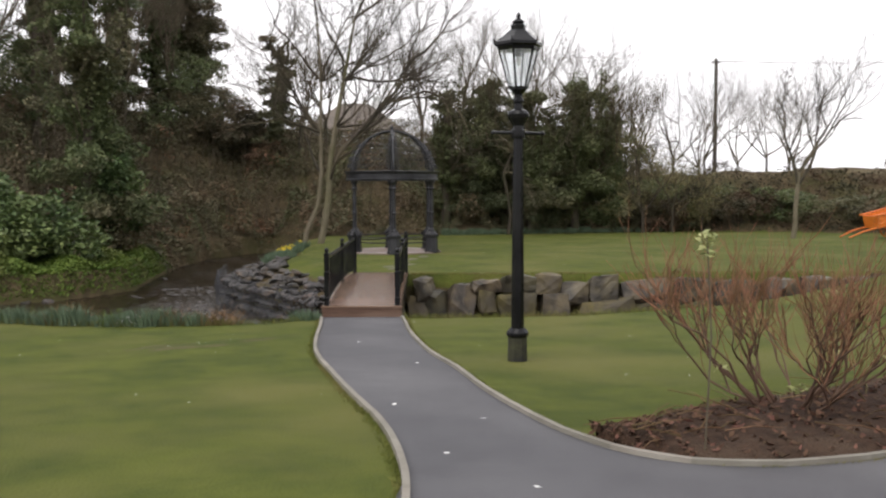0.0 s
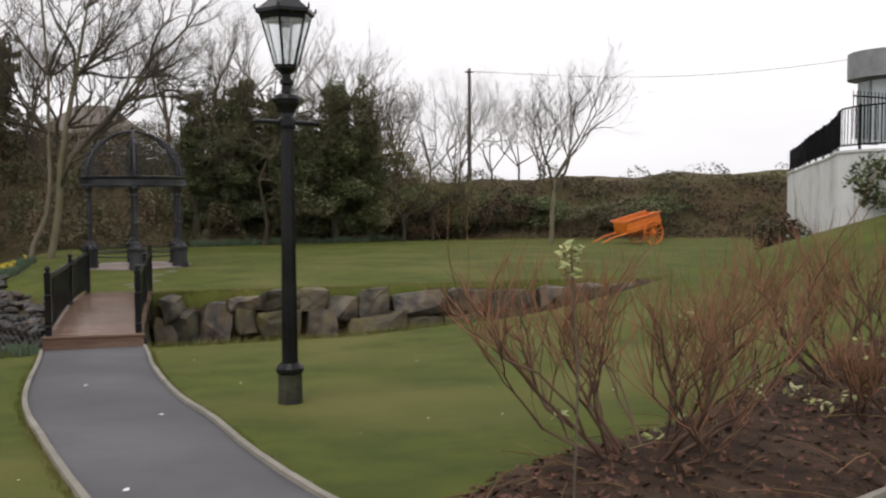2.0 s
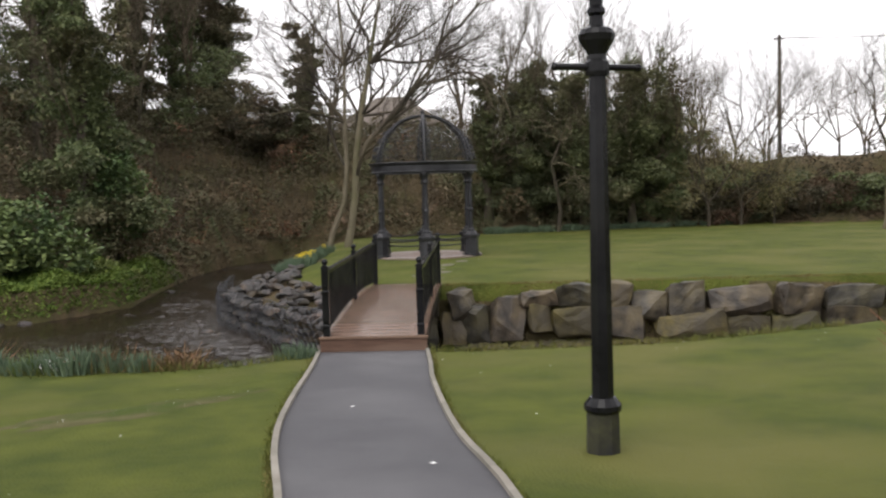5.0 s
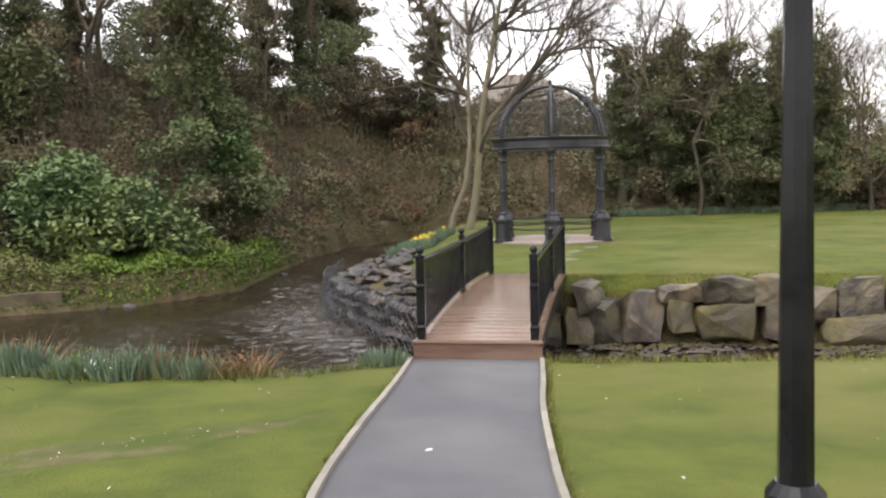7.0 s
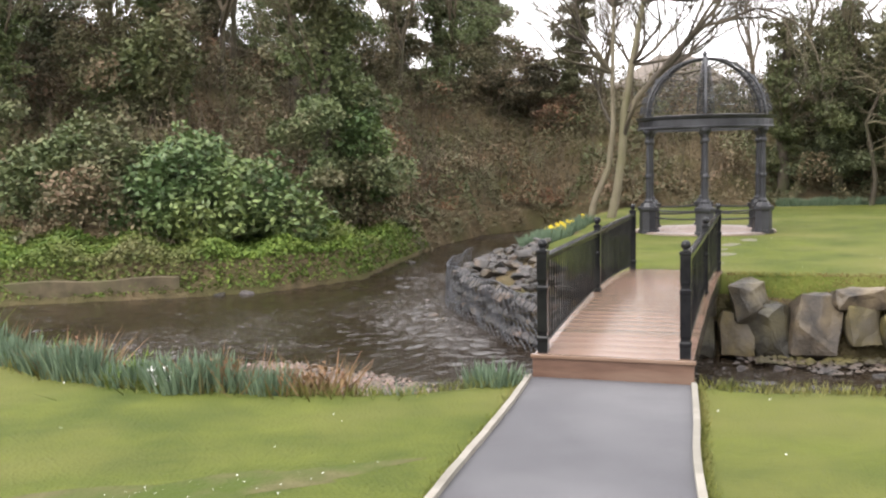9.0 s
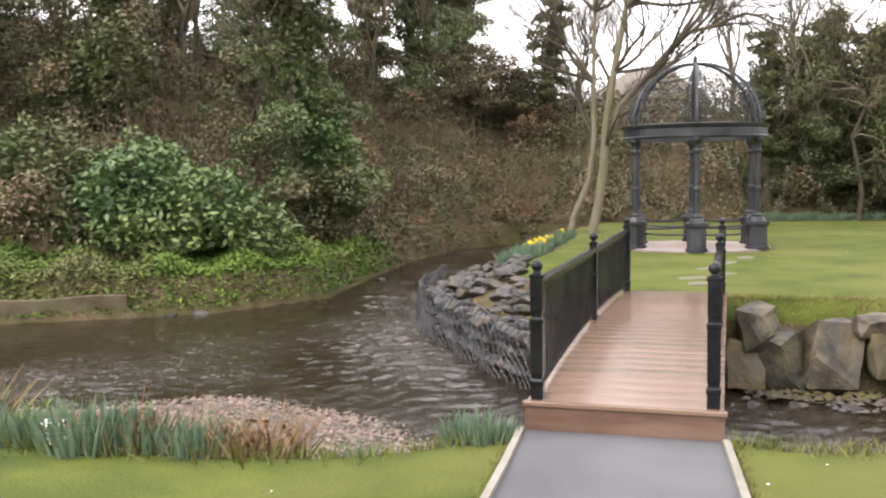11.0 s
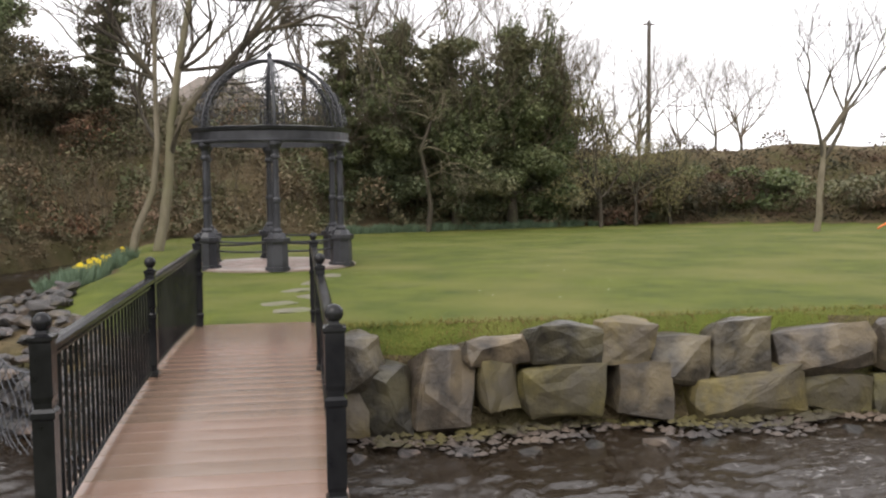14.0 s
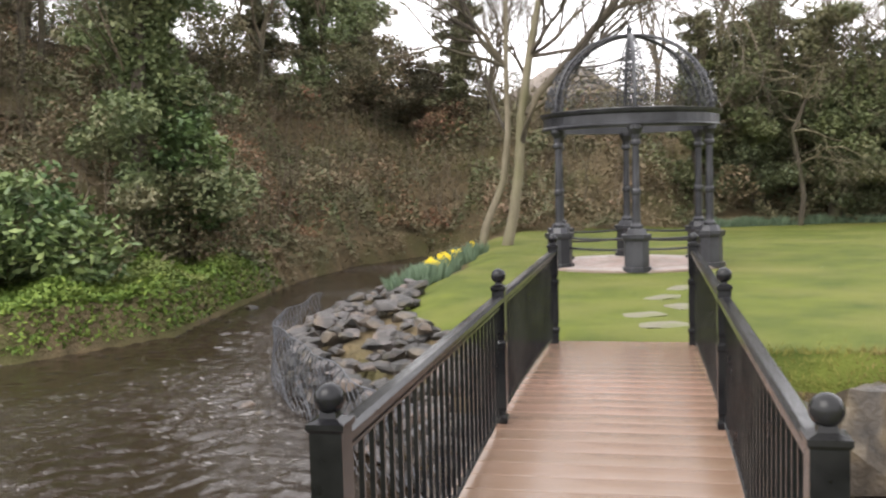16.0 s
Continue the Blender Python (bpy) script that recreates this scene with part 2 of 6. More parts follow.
M_WATER = bpy.data.materials.new("stream_water")
M_WATER.use_nodes = True
qn, ql = M_WATER.node_tree.nodes, M_WATER.node_tree.links
qp = qn["Principled BSDF"]
q_co = qn.new("ShaderNodeTexCoord")
q_map = qn.new("ShaderNodeMapping")
q_map.inputs["Scale"].default_value = (0.7, 1.5, 1.0)
q_map.inputs["Rotation"].default_value = (0, 0, radians(-38))
q_n1 = qn.new("ShaderNodeTexNoise")
q_n1.inputs["Scale"].default_value, q_n1.inputs["Detail"].default_value, q_n1.inputs["Distortion"].default_value = 16.0, 6, 0.6
q_n2 = qn.new("ShaderNodeTexNoise")
q_n2.inputs["Scale"].default_value, q_n2.inputs["Detail"].default_value = 0.35, 3
q_r = qn.new("ShaderNodeMapRange")
q_r.inputs["From Min"].default_value, q_r.inputs["From Max"].default_value = 0.42, 0.62
q_r.inputs["To Min"].default_value, q_r.inputs["To Max"].default_value = 0.25, 1.0
q_m = qn.new("ShaderNodeMath")
q_m.operation = "MULTIPLY"
q_b = qn.new("ShaderNodeBump")
q_b.inputs["Strength"].default_value, q_b.inputs["Distance"].default_value = 0.8, 0.03
q_c = qn.new("ShaderNodeValToRGB")
q_c.color_ramp.elements[0].color, q_c.color_ramp.elements[1].color = (0.012, 0.008, 0.005, 1), (0.030, 0.021, 0.013, 1)
ql.new(q_co.outputs["Object"], q_map.inputs["Vector"])
ql.new(q_map.outputs[0], q_n1.inputs["Vector"])
ql.new(q_co.outputs["Object"], q_n2.inputs["Vector"])
ql.new(q_n2.outputs["Fac"], q_r.inputs["Value"])
ql.new(q_n1.outputs["Fac"], q_m.inputs[0])
ql.new(q_r.outputs[0], q_m.inputs[1])
ql.new(q_m.outputs[0], q_b.inputs["Height"])
ql.new(q_b.outputs[0], qp.inputs["Normal"])
ql.new(q_n2.outputs["Fac"], q_c.inputs[0])
# flecks of foam where the current is lively
q_n3 = qn.new("ShaderNodeTexNoise")
q_n3.inputs["Scale"].default_value, q_n3.inputs["Detail"].default_value, q_n3.inputs["Distortion"].default_value = 7.0, 5, 1.6
q_f = qn.new("ShaderNodeMapRange")
q_f.inputs["From Min"].default_value, q_f.inputs["From Max"].default_value = 0.58, 0.72
q_f.inputs["To Max"].default_value = 0.7
q_g = qn.new("ShaderNodeMath")
q_g.operation = "MULTIPLY"
q_mix = qn.new("ShaderNodeMixRGB")
q_mix.inputs[2].default_value = (0.34, 0.33, 0.32, 1)
ql.new(q_map.outputs[0], q_n3.inputs["Vector"])
ql.new(q_n3.outputs["Fac"], q_f.inputs["Value"])
ql.new(q_f.outputs[0], q_g.inputs[0])
ql.new(q_r.outputs[0], q_g.inputs[1])
ql.new(q_g.outputs[0], q_mix.inputs[0])
ql.new(q_c.outputs[0], q_mix.inputs[1])
ql.new(q_mix.outputs[0], qp.inputs["Base Color"])
qp.inputs["Roughness"].default_value = 0.06
qp.inputs["IOR"].default_value = 1.4


# ---- building helpers ----
def mesh_object(name, verts, faces, mat, parent=None, label="", smooth=False):
    me = bpy.data.meshes.new(name)
    me.from_pydata([tuple(v) for v in verts], [], [tuple(f) for f in faces])
    me.materials.append(mat)
    if smooth:
        me.polygons.foreach_set("use_smooth", [True] * len(me.polygons))
    ob = new(name, me)
    ob.parent = parent
    return tagged(ob, label)


def part(name, bm, mat, parent=None, label="", smooth=False):
    """One bmesh as one mesh object, under a thing or a part."""
    me = bpy.data.meshes.new(name)
    for f in bm.faces:
        f.smooth = smooth
    bm.to_mesh(me)
    bm.free()
    me.materials.append(mat)
    ob = new(name, me)
    ob.parent = parent
    return tagged(ob, label)


def quads_object(name, corners, mat, parent=None, label=""):
    """corners: array (n, 4, 3) of loose quads, such as leaves."""
    n = len(corners)
    me = bpy.data.meshes.new(name)
    me.vertices.add(n * 4)
    me.vertices.foreach_set("co", corners.reshape(-1).astype(np.float32))
    me.loops.add(n * 4)
    me.loops.foreach_set("vertex_index", np.arange(n * 4, dtype=np.int32))
    me.polygons.add(n)
    me.polygons.foreach_set("loop_start", np.arange(0, n * 4, 4, dtype=np.int32))
    me.update(calc_edges=True)
    me.materials.append(mat)
    ob = new(name, me)
    ob.parent = parent
    return tagged(ob, label)


def thing(name, x, y, z, label, category, group="", rz=0.0, kind=""):
    ob = new(name)
    ob.matrix_world = pose(x, y, z, 0, 0, rz)
    return tagged(ob, label, category, group, kind)


def box(bm, x0, x1, y0, y1, z0, z1, bevel=0.0):
    m = Matrix.Translation(((x0 + x1) / 2, (y0 + y1) / 2, (z0 + z1) / 2)) @ Matrix.Diagonal((x1 - x0, y1 - y0, z1 - z0, 1))
    made = bmesh.ops.create_cube(bm, size=1, matrix=m)
    if bevel:
        edges = list({e for v in made["verts"] for e in v.link_edges})
        bmesh.ops.bevel(bm, geom=edges, offset=bevel, segments=1, affect="EDGES")
    return bm


def lathe(bm, profile, sides=12, turn=0.0, at=(0, 0, 0)):
    """A turned shape from (radius, z) pairs."""
    rings = []
    for r, z in profile:
        rings.append([bm.verts.new((at[0] + r * math.cos(turn + k * math.tau / sides), at[1] + r * math.sin(turn + k * math.tau / sides), at[2] + z)) for k in range(sides)])
    for a, b in zip(rings, rings[1:]):
        for k in range(sides):
            bm.faces.new((a[k], a[(k + 1) % sides], b[(k + 1) % sides], b[k]))
    bm.faces.new(rings[0][::-1])
    bm.faces.new(rings[-1])
    return bm


def tube(bm, points, radii, sides=6):
    """A tube along points."""
    pts = [Vector(p) for p in points]
    if isinstance(radii, (int, float)):
        radii = [radii] * len(pts)
    rings, up = [], Vector((0.13, 0.31, 0.94))
    for i, p in enumerate(pts):
        d = (pts[min(i + 1, len(pts) - 1)] - pts[max(i - 1, 0)]).normalized()
        if abs(d.dot(up)) > 0.95:
            up = Vector((0.94, 0.2, 0.1))
        s = d.cross(up).normalized()
        u = s.cross(d)
        rings.append([bm.verts.new(p + radii[i] * (math.cos(k * math.tau / sides) * s + math.sin(k * math.tau / sides) * u)) for k in range(sides)])
    for a, b in zip(rings, rings[1:]):
        for k in range(sides):
            bm.faces.new((a[k], a[(k + 1) % sides], b[(k + 1) % sides], b[k]))
    bm.faces.new(rings[0][::-1])
    bm.faces.new(rings[-1])
    return bm


def rock_mesh(name, size, seed, mat, n=26, power=3.2, rough=0.0):
    """A faceted stone that fills about size, from the hull of points on a squared ball."""
    rng = random.Random(seed)
    bm = bmesh.new()
    for _ in range(n):
        v = Vector((rng.gauss(0, 1), rng.gauss(0, 1), rng.gauss(0, 1)))
        k = sum(abs(c) ** power for c in v) ** (1 / power)
        v = v / k * rng.uniform(0.86, 1.0)
        bm.verts.new((v.x * size[0] / 2, v.y * size[1] / 2, v.z * size[2] / 2))
    hull = bmesh.ops.convex_hull(bm, input=bm.verts)
    loose = [v for v in bm.verts if not v.link_faces]
    bmesh.ops.delete(bm, geom=loose, context="VERTS")
    if rough:
        bmesh.ops.subdivide_edges(bm, edges=[e for e in bm.edges if e.calc_length() > 0.16], cuts=1, use_grid_fill=True)
        for v in bm.verts:
            v.co += Vector((rng.uniform(-rough, rough), rng.uniform(-rough, rough), rng.uniform(-rough, rough)))
    me = bpy.data.meshes.new(name)
    bm.to_mesh(me)
    bm.free()
    me.materials.append(mat)
    return me


def place_mesh(name, me, m, parent=None, label=""):
    ob = new(name, me)
    ob.parent = parent
    ob.matrix_basis = m
    return tagged(ob, label)


# ---- the lie of the land ----
WATER_Z = -0.93
STREAM = [(-60, 2), (-14, 2.6), (-9, 2.4), (-7, 3.0), (-5.4, 4.1), (-3.1, 3.4), (-2, 2.4), (-1.2, 1.0), (-0.7, 0.4), (0.8, 0.5), (2.6, 0.7), (4, 0.9),
          (6, 1.5), (9, 2.8), (13, 3.8), (34, 6.2), (34, 7.4), (13, 5.8), (9, 5.45), (5, 5.4), (-0.9, 5.3), (-1.3, 4.8), (-2.7, 6.4), (-4.6, 9.4), (-5.0, 12.6),
          (-4.8, 16), (-5.2, 20), (-5.7, 24), (-5.3, 27.5), (-5.6, 30), (-7.2, 30), (-8.7, 26.5), (-9.0, 22), (-8.6, 18), (-8.0, 13), (-9.3, 10.4), (-10.9, 9.3), (-14, 7.5), (-60, 8)]
BANK_TOP_X = [-60, -14, -9, -7, -5.5, -4, -2.5, -1.5, -0.85, -0.7, 0.8, 1.2, 2.6, 4, 6, 9, 12, 20, 34]
BANK_TOP_Y = [0.5, 1.2, 0.6, -0.2, -1.1, -1.6, -1.5, -1.2, -0.5, -0.15, -0.15, -0.2, 0.0, 0.2, 0.8, 2.0, 3.0, 4.5, 6]
SLOPE_FOOT = [(-90, 15), (-30, 13), (-15, 11.2), (-12, 12.6), (-10.9, 14.5), (-9.7, 18), (-9.3, 22), (-9.0, 26.5), (-7.6, 30.2), (-5.2, 30.2), (-4.2, 28.0), (-2, 28), (4, 30), (14, 33.5), (20, 31), (26, 28), (40, 25), (120, 22), (120, 200), (-90, 200)]


def distance_to(poly, x, y):
    """Signed distance to a closed outline, negative inside."""
    best = np.full(x.shape, 1e9)
    inside = np.zeros(x.shape, bool)
    for (ax, ay), (bx, by) in zip(poly, poly[1:] + poly[:1]):
        dx, dy = bx - ax, by - ay
        t = np.clip(((x - ax) * dx + (y - ay) * dy) / (dx * dx + dy * dy), 0, 1)
        best = np.minimum(best, np.hypot(x - ax - t * dx, y - ay - t * dy))
        if ay != by:
            cross = ((ay > y) != (by > y)) & (x < (bx - ax) * (y - ay) / (by - ay) + ax)
            inside ^= cross
    return np.where(inside, -best, best)


def ease(t):
    t = np.clip(t, 0, 1)
    return t * t * (3 - 2 * t)


def ground(x, y):
    """Height of the ground."""
    x, y = np.asarray(x, float), np.asarray(y, float)
    near = np.interp(y, [-60, -30, -16.7, -12.3, -9.5, -5, 0, 3], [1.4, 1.0, 0.74, 0.61, 0.50, 0.265, 0.0, -0.05])
    near = near + 2.4 * ease((x - 6.5) / 15) * ease((12 - y) / 11) + 0.02 * (x - 3) * ease((x - 3) / 3) * ease((6 - y) / 4)
    d = distance_to(STREAM, x, y)
    top = np.interp(x, BANK_TOP_X, BANK_TOP_Y)
    beach = WATER_Z - 0.03 + 0.07 * d
    near = near + (np.minimum(beach, near) - near) * ease((y - top) / 0.55)
    far = 0.2 - 0.012 * np.maximum(y - 12, 0)
    rocky = (x < -0.6)
    far = np.where(rocky, np.minimum(far, -0.25 + 0.35 * np.maximum(d - 0.9, 0)), far)
    far = np.minimum(far, WATER_Z - 0.2 + 3.2 * np.maximum(d - 0.30, 0))
    left = np.minimum(-0.2 + 0.04 * d, WATER_Z - 0.1 + 2.4 * np.maximum(d, 0))
    z = np.where(y < np.interp(x, [-60, -7, 0, 9, 13, 34], [4.5, 5, 3, 4.4, 4.9, 6.9]), near, np.where((x < -6.8) & (y > 5), left, far))
    mid = np.interp(x, [9, 13, 20, 34], [4.2, 4.9, 5.6, 6.9])
    s = -distance_to(SLOPE_FOOT, x, y)
    cap = np.interp(x, [-40, -24, -12, -7.5, -1, 8, 14, 24, 36, 60], [7.6, 7.0, 5.9, 5.2, 4.4, 3.6, 3.0, 3.3, 3.6, 4.0])
    rise = cap * (0.35 * np.clip(s / (cap * 1.9), 0, 1) + 0.65 * ease(s / (cap * 1.9))) * (s > 0)
    z = z + rise + np.where(s > 0, 0.25 * np.sin(x * 0.9) * np.cos(y * 0.7) * ease(s / 4), 0)
    return np.where(d < 0, WATER_Z - 0.28 + 0.0 * d, np.maximum(z, WATER_Z - 0.28))


def ground_z(x, y):
    return float(ground(np.array([x]), np.array([y]))[0])


def steps(*spans):
    out = []
    for a, b, s in spans:
        out += list(np.arange(a, b, s))
    return np.array(out)


gx = steps((-400, -60, 40), (-60, -20, 2), (-20, -10, 0.6), (-10, 9, 0.16), (9, 22, 0.5), (22, 44, 1), (44, 60, 2), (60, 441, 40))
gy = steps((-300, -60, 40), (-60, -18, 2), (-18, -3, 0.4), (-3, 20, 0.16), (20, 42, 0.6), (42, 80, 2), (80, 600, 40))
GX, GY = np.meshgrid(gx, gy)
GZ = ground(GX, GY)
nx = len(gx)
idx = np.arange(GX.size).reshape(GX.shape)
gq = np.stack([idx[:-1, :-1], idx[:-1, 1:], idx[1:, 1:], idx[1:, :-1]], -1).reshape(-1, 4)
me = bpy.data.meshes.new("ground")
me.vertices.add(GX.size)
me.vertices.foreach_set("co", np.stack([GX, GY, GZ], -1).reshape(-1).astype(np.float32))
me.loops.add(gq.size)
me.loops.foreach_set("vertex_index", gq.reshape(-1).astype(np.int32))
me.polygons.add(len(gq))
me.polygons.foreach_set("loop_start", np.arange(0, gq.size, 4, dtype=np.int32))
cx, cy = GX[:-1, :-1] + np.diff(GX, axis=1)[:-1] / 2, GY[:-1, :-1] + np.diff(GY, axis=0)[:, :-1] / 2
cd = distance_to(STREAM, cx, cy)
cs = distance_to(SLOPE_FOOT, cx, cy)
ctop = np.interp(cx, BANK_TOP_X, BANK_TOP_Y)
mi = np.zeros(cx.shape, np.int32)
mi[cs < 0] = 1
mi[(cs < -5.5) & (cx > 12)] = 2
mi[(cd < 0.05)] = 1
mi[(cy > ctop + 0.2) & (cy < 4.5) & (cx < 9) & (GZ[:-1, :-1] < -0.12)] = 3
mi[(cx < -6.8) & (cy > 5) & (cd > 0) & (cs > -1)] = 1
mi[(cx < -0.7) & (cy > 4.4) & (cd < 1.5) & (cx > -6.8)] = 1
mi[(cx > -1.5) & (cx < 15) & (cy > 4.6) & (cd < 0.62) & (cy < 8)] = 1
for m in (M_LAWN, M_BANK, M_FIELD, M_GRAVEL):
    me.materials.append(m)
me.polygons.foreach_set("material_index", mi.reshape(-1))
me.polygons.foreach_set("use_smooth", np.ones(len(gq), bool))
me.update(calc_edges=True)
tagged(new("ground", me), "mown green lawns and leafy banks along a stream", "ground", kind="structure")

# water, one sheet with ripples along the current
def water_height(x, y):
    u, v = 0.6 * x - 0.8 * y, 0.8 * x + 0.6 * y
    u = u + 0.35 * np.sin(v * 1.3 + 0.6 * np.sin(u * 0.7)) + 0.15 * np.sin(v * 3.7 + u)
    lively = 0.45 + 0.8 * ease(0.5 + 0.9 * np.sin(x * 0.55 + 0.4 * np.sin(y * 0.9)) * np.cos(y * 0.5 - 0.8))
    lively = np.where(x > 0, np.maximum(lively, 1.25), lively * 1.05)
    r = np.random.RandomState(3)
    h = np.zeros_like(x)
    for k in range(20):
        f = 13.0 * 1.11 ** k
        a = r.normal(0, 0.85)
        h += (0.021 / f ** 0.62) * np.sin(f * (u * np.cos(a) + v * np.sin(a) * 0.6) + r.rand() * math.tau + 1.5 * np.sin(v * 0.9 * r.rand() + u * 0.8 + k))
    return WATER_Z + h * lively


def water_sheet(name, wx, wy, outside=None):
    WX, WY = np.meshgrid(wx, wy)
    WZ = water_height(WX, WY)
    wi = np.arange(WX.size).reshape(WX.shape)
    wq = np.stack([wi[:-1, :-1], wi[:-1, 1:], wi[1:, 1:], wi[1:, :-1]], -1).reshape(-1, 4)
    return np.stack([WX, WY, WZ], -1).reshape(-1, 3), wq[(distance_to(STREAM, WX[:-1, :-1], WY[:-1, :-1]) < 0.5).reshape(-1)]


parts_v, parts_f, offset = [], [], 0
for wx, wy in ((np.linspace(-11, 10, 420), np.linspace(-0.6, 14, 292)), (np.linspace(-26, -11, 70), np.linspace(-0.6, 14, 80)), (np.linspace(-11, -3, 110), np.linspace(14, 31, 170)), (np.linspace(10, 34, 90), np.linspace(2, 8, 30))):
    v, f = water_sheet("water", wx, wy)
    parts_v.append(v)
    parts_f.append(f + offset)
    offset += len(v)
water = mesh_object("water", np.concatenate(parts_v).tolist(), np.concatenate(parts_f).tolist(), M_WATER, smooth=True)
tagged(water, "shallow brown stream with rippled grey reflections", "stream", kind="structure")


# ---- path, edging, mulch bed ----
LEFT_EDGE = [(-0.74, -0.06), (-0.61, -1.2), (-0.50, -2.4), (-0.41, -3.5), (-0.26, -4.9), (-0.08, -5.95), (0.14, -6.9), (0.30, -7.6), (0.52, -8.5), (0.82, -9.7), (0.98, -10.7), (1.04, -11.6), (1.0, -13), (0.7, -15.5), (0.1, -19), (-0.6, -24)]
RIGHT_EDGE = [(0.72, -0.06), (0.84, -1.6), (0.93, -2.9), (1.2, -5.2), (1.5, -6.7), (1.72, -8.1), (2.03, -9.5), (2.3, -10.25), (2.65, -10.75), (3.2, -10.97), (4.1, -10.8), (6.0, -10.0), (9.0, -8.4), (14.0, -6.2)]


def smooth_line(pts, n):
    """A rounded line through points, n points long."""
    p = np.array([pts[0]] + list(pts) + [pts[-1]], float)
    out = []
    for i in range(1, len(p) - 2):
        for t in np.linspace(0, 1, 10, endpoint=False):
            a, b, c, d = p[i - 1], p[i], p[i + 1], p[i + 2]
            out.append(0.5 * (2 * b + (c - a) * t + (2 * a - 5 * b + 4 * c - d) * t * t + (3 * b - a - 3 * c + d) * t ** 3))
    out.append(p[-1])
    out = np.array(out)
    s = np.r_[0, np.cumsum(np.hypot(*np.diff(out, axis=0).T))]
    u = np.linspace(0, s[-1], n)
    return np.stack([np.interp(u, s, out[:, 0]), np.interp(u, s, out[:, 1])], -1)


def sheet(name, left, right, across, lift, mat, label, category, crown=0.0):
    """A strip between two lines of equal length that lies on the ground."""
    verts, faces = [], []
    for a, b in zip(left, right):
        for k in range(across + 1):
            t = k / across
            x, y = a[0] + (b[0] - a[0]) * t, a[1] + (b[1] - a[1]) * t
            verts.append((x, y, 0))
    v = np.array(verts)
    v[:, 2] = ground(v[:, 0], v[:, 1]) + lift
    for i in range(len(left) - 1):
        for k in range(across):
            a = i * (across + 1) + k
            faces.append((a, a + 1, a + across + 2, a + across + 1))
    return tagged(mesh_object(name, v.tolist(), faces, mat, smooth=True), label, category, kind="structure")


LEFT_EDGE = [(x + 0.04, y) for x, y in LEFT_EDGE]
RIGHT_EDGE = [(x - 0.045, y) for x, y in RIGHT_EDGE]
L_LINE, R_LINE = smooth_line(LEFT_EDGE, 120), smooth_line(RIGHT_EDGE, 120)
# the walk proper, as far as the bend, then the wider drive
r_bend = R_LINE[R_LINE[:, 1] > -10.9][:62]
cut = int(np.argmin(np.hypot(R_LINE[:, 0] - 3.2, R_LINE[:, 1] + 10.97)))
left_part = L_LINE[L_LINE[:, 1] > -11.8]
walk_l = smooth_line([tuple(p) for p in left_part[::6]] + [(0.98, -11.8)], 90)
walk_r = smooth_line([tuple(p) for p in R_LINE[:cut:4]] + [(3.2, -10.97)], 90)
sheet("path", walk_l, walk_r, 10, 0.02, M_ASPHALT, "grey asphalt garden path, slightly worn", "path")
drive_a = smooth_line([(0.98, -11.8), (1.0, -13), (0.7, -15.5), (0.1, -19), (-0.6, -24)], 60)
drive_b = smooth_line([(3.2, -10.97), (4.1, -10.8), (6.0, -10.0), (9.0, -8.4), (14.0, -6.2)], 60)
sheet("road", drive_a, drive_b, 30, 0.02, M_ASPHALT, "grey asphalt drive beside the planted bed", "drive")


def edging(name, line, side):
    """Timber edging boards, end to end along a line."""
    root = thing(name, 0, 0, 0, "pale weathered timber edging boards along the path", "edging", kind="structure")
    for i in range(0, len(line) - 3, 3):
        verts, faces = [], []
        for j in range(i, i + 4):
            d = line[min(j + 1, len(line) - 1)] - line[max(j - 1, 0)]
            nrm = np.array([-d[1], d[0]]) / np.hypot(*d) * side
            p, q = line[j] - nrm * 0.004, line[j] + nrm * 0.042
            z = ground_z(*line[j])
            e = 0.012 if j in (i, i + 3) else 0
            verts += [(p[0], p[1], z - 0.1), (p[0], p[1], z + 0.055 - e * 0.3), (q[0], q[1], z + 0.055 - e * 0.3), (q[0], q[1], z - 0.1)]
        for k in range(3):
            a = k * 4
            for s in range(3):
                faces.append((a + s, a + s + 1, a + s + 5, a + s + 4))
        faces += [(0, 3, 2, 1), (12, 13, 14, 15)]
        mesh_object("board", verts, faces, M_EDGING, root)


edging("edging_left", L_LINE[:95], -1)
edging("edging_right", R_LINE[:100], 1)

bed_far = smooth_line([(2.34, -10.2), (2.7, -9.75), (3.46, -9.0), (5.0, -8.15), (7.0, -6.7), (10.0, -5.2), (14.0, -4.2)], 70)
bed_near = smooth_line([(2.36, -10.24), (2.68, -10.68), (3.2, -10.91), (4.1, -10.74), (6.0, -9.94), (9.0, -8.34), (14.0, -6.14)], 70)
verts, faces = [], []
rng = np.random.RandomState(4)
for a, b in zip(bed_near, bed_far):
    for k in range(17):
        p = a + (b - a) * k / 16
        verts.append((p[0], p[1], ground_z(*p) + 0.012 + 0.10 * math.sin(math.pi * k / 16) ** 0.6 + rng.uniform(-0.015, 0.02) * (0 < k < 16)))
for i in range(69):
    for k in range(16):
        q = i * 17 + k
        faces.append((q, q + 17, q + 18, q + 1))
tagged(mesh_object("mulch_bed", verts, faces, M_MULCH, smooth=True), "dark brown bark mulch in a planted bed", "flower bed", kind="structure")


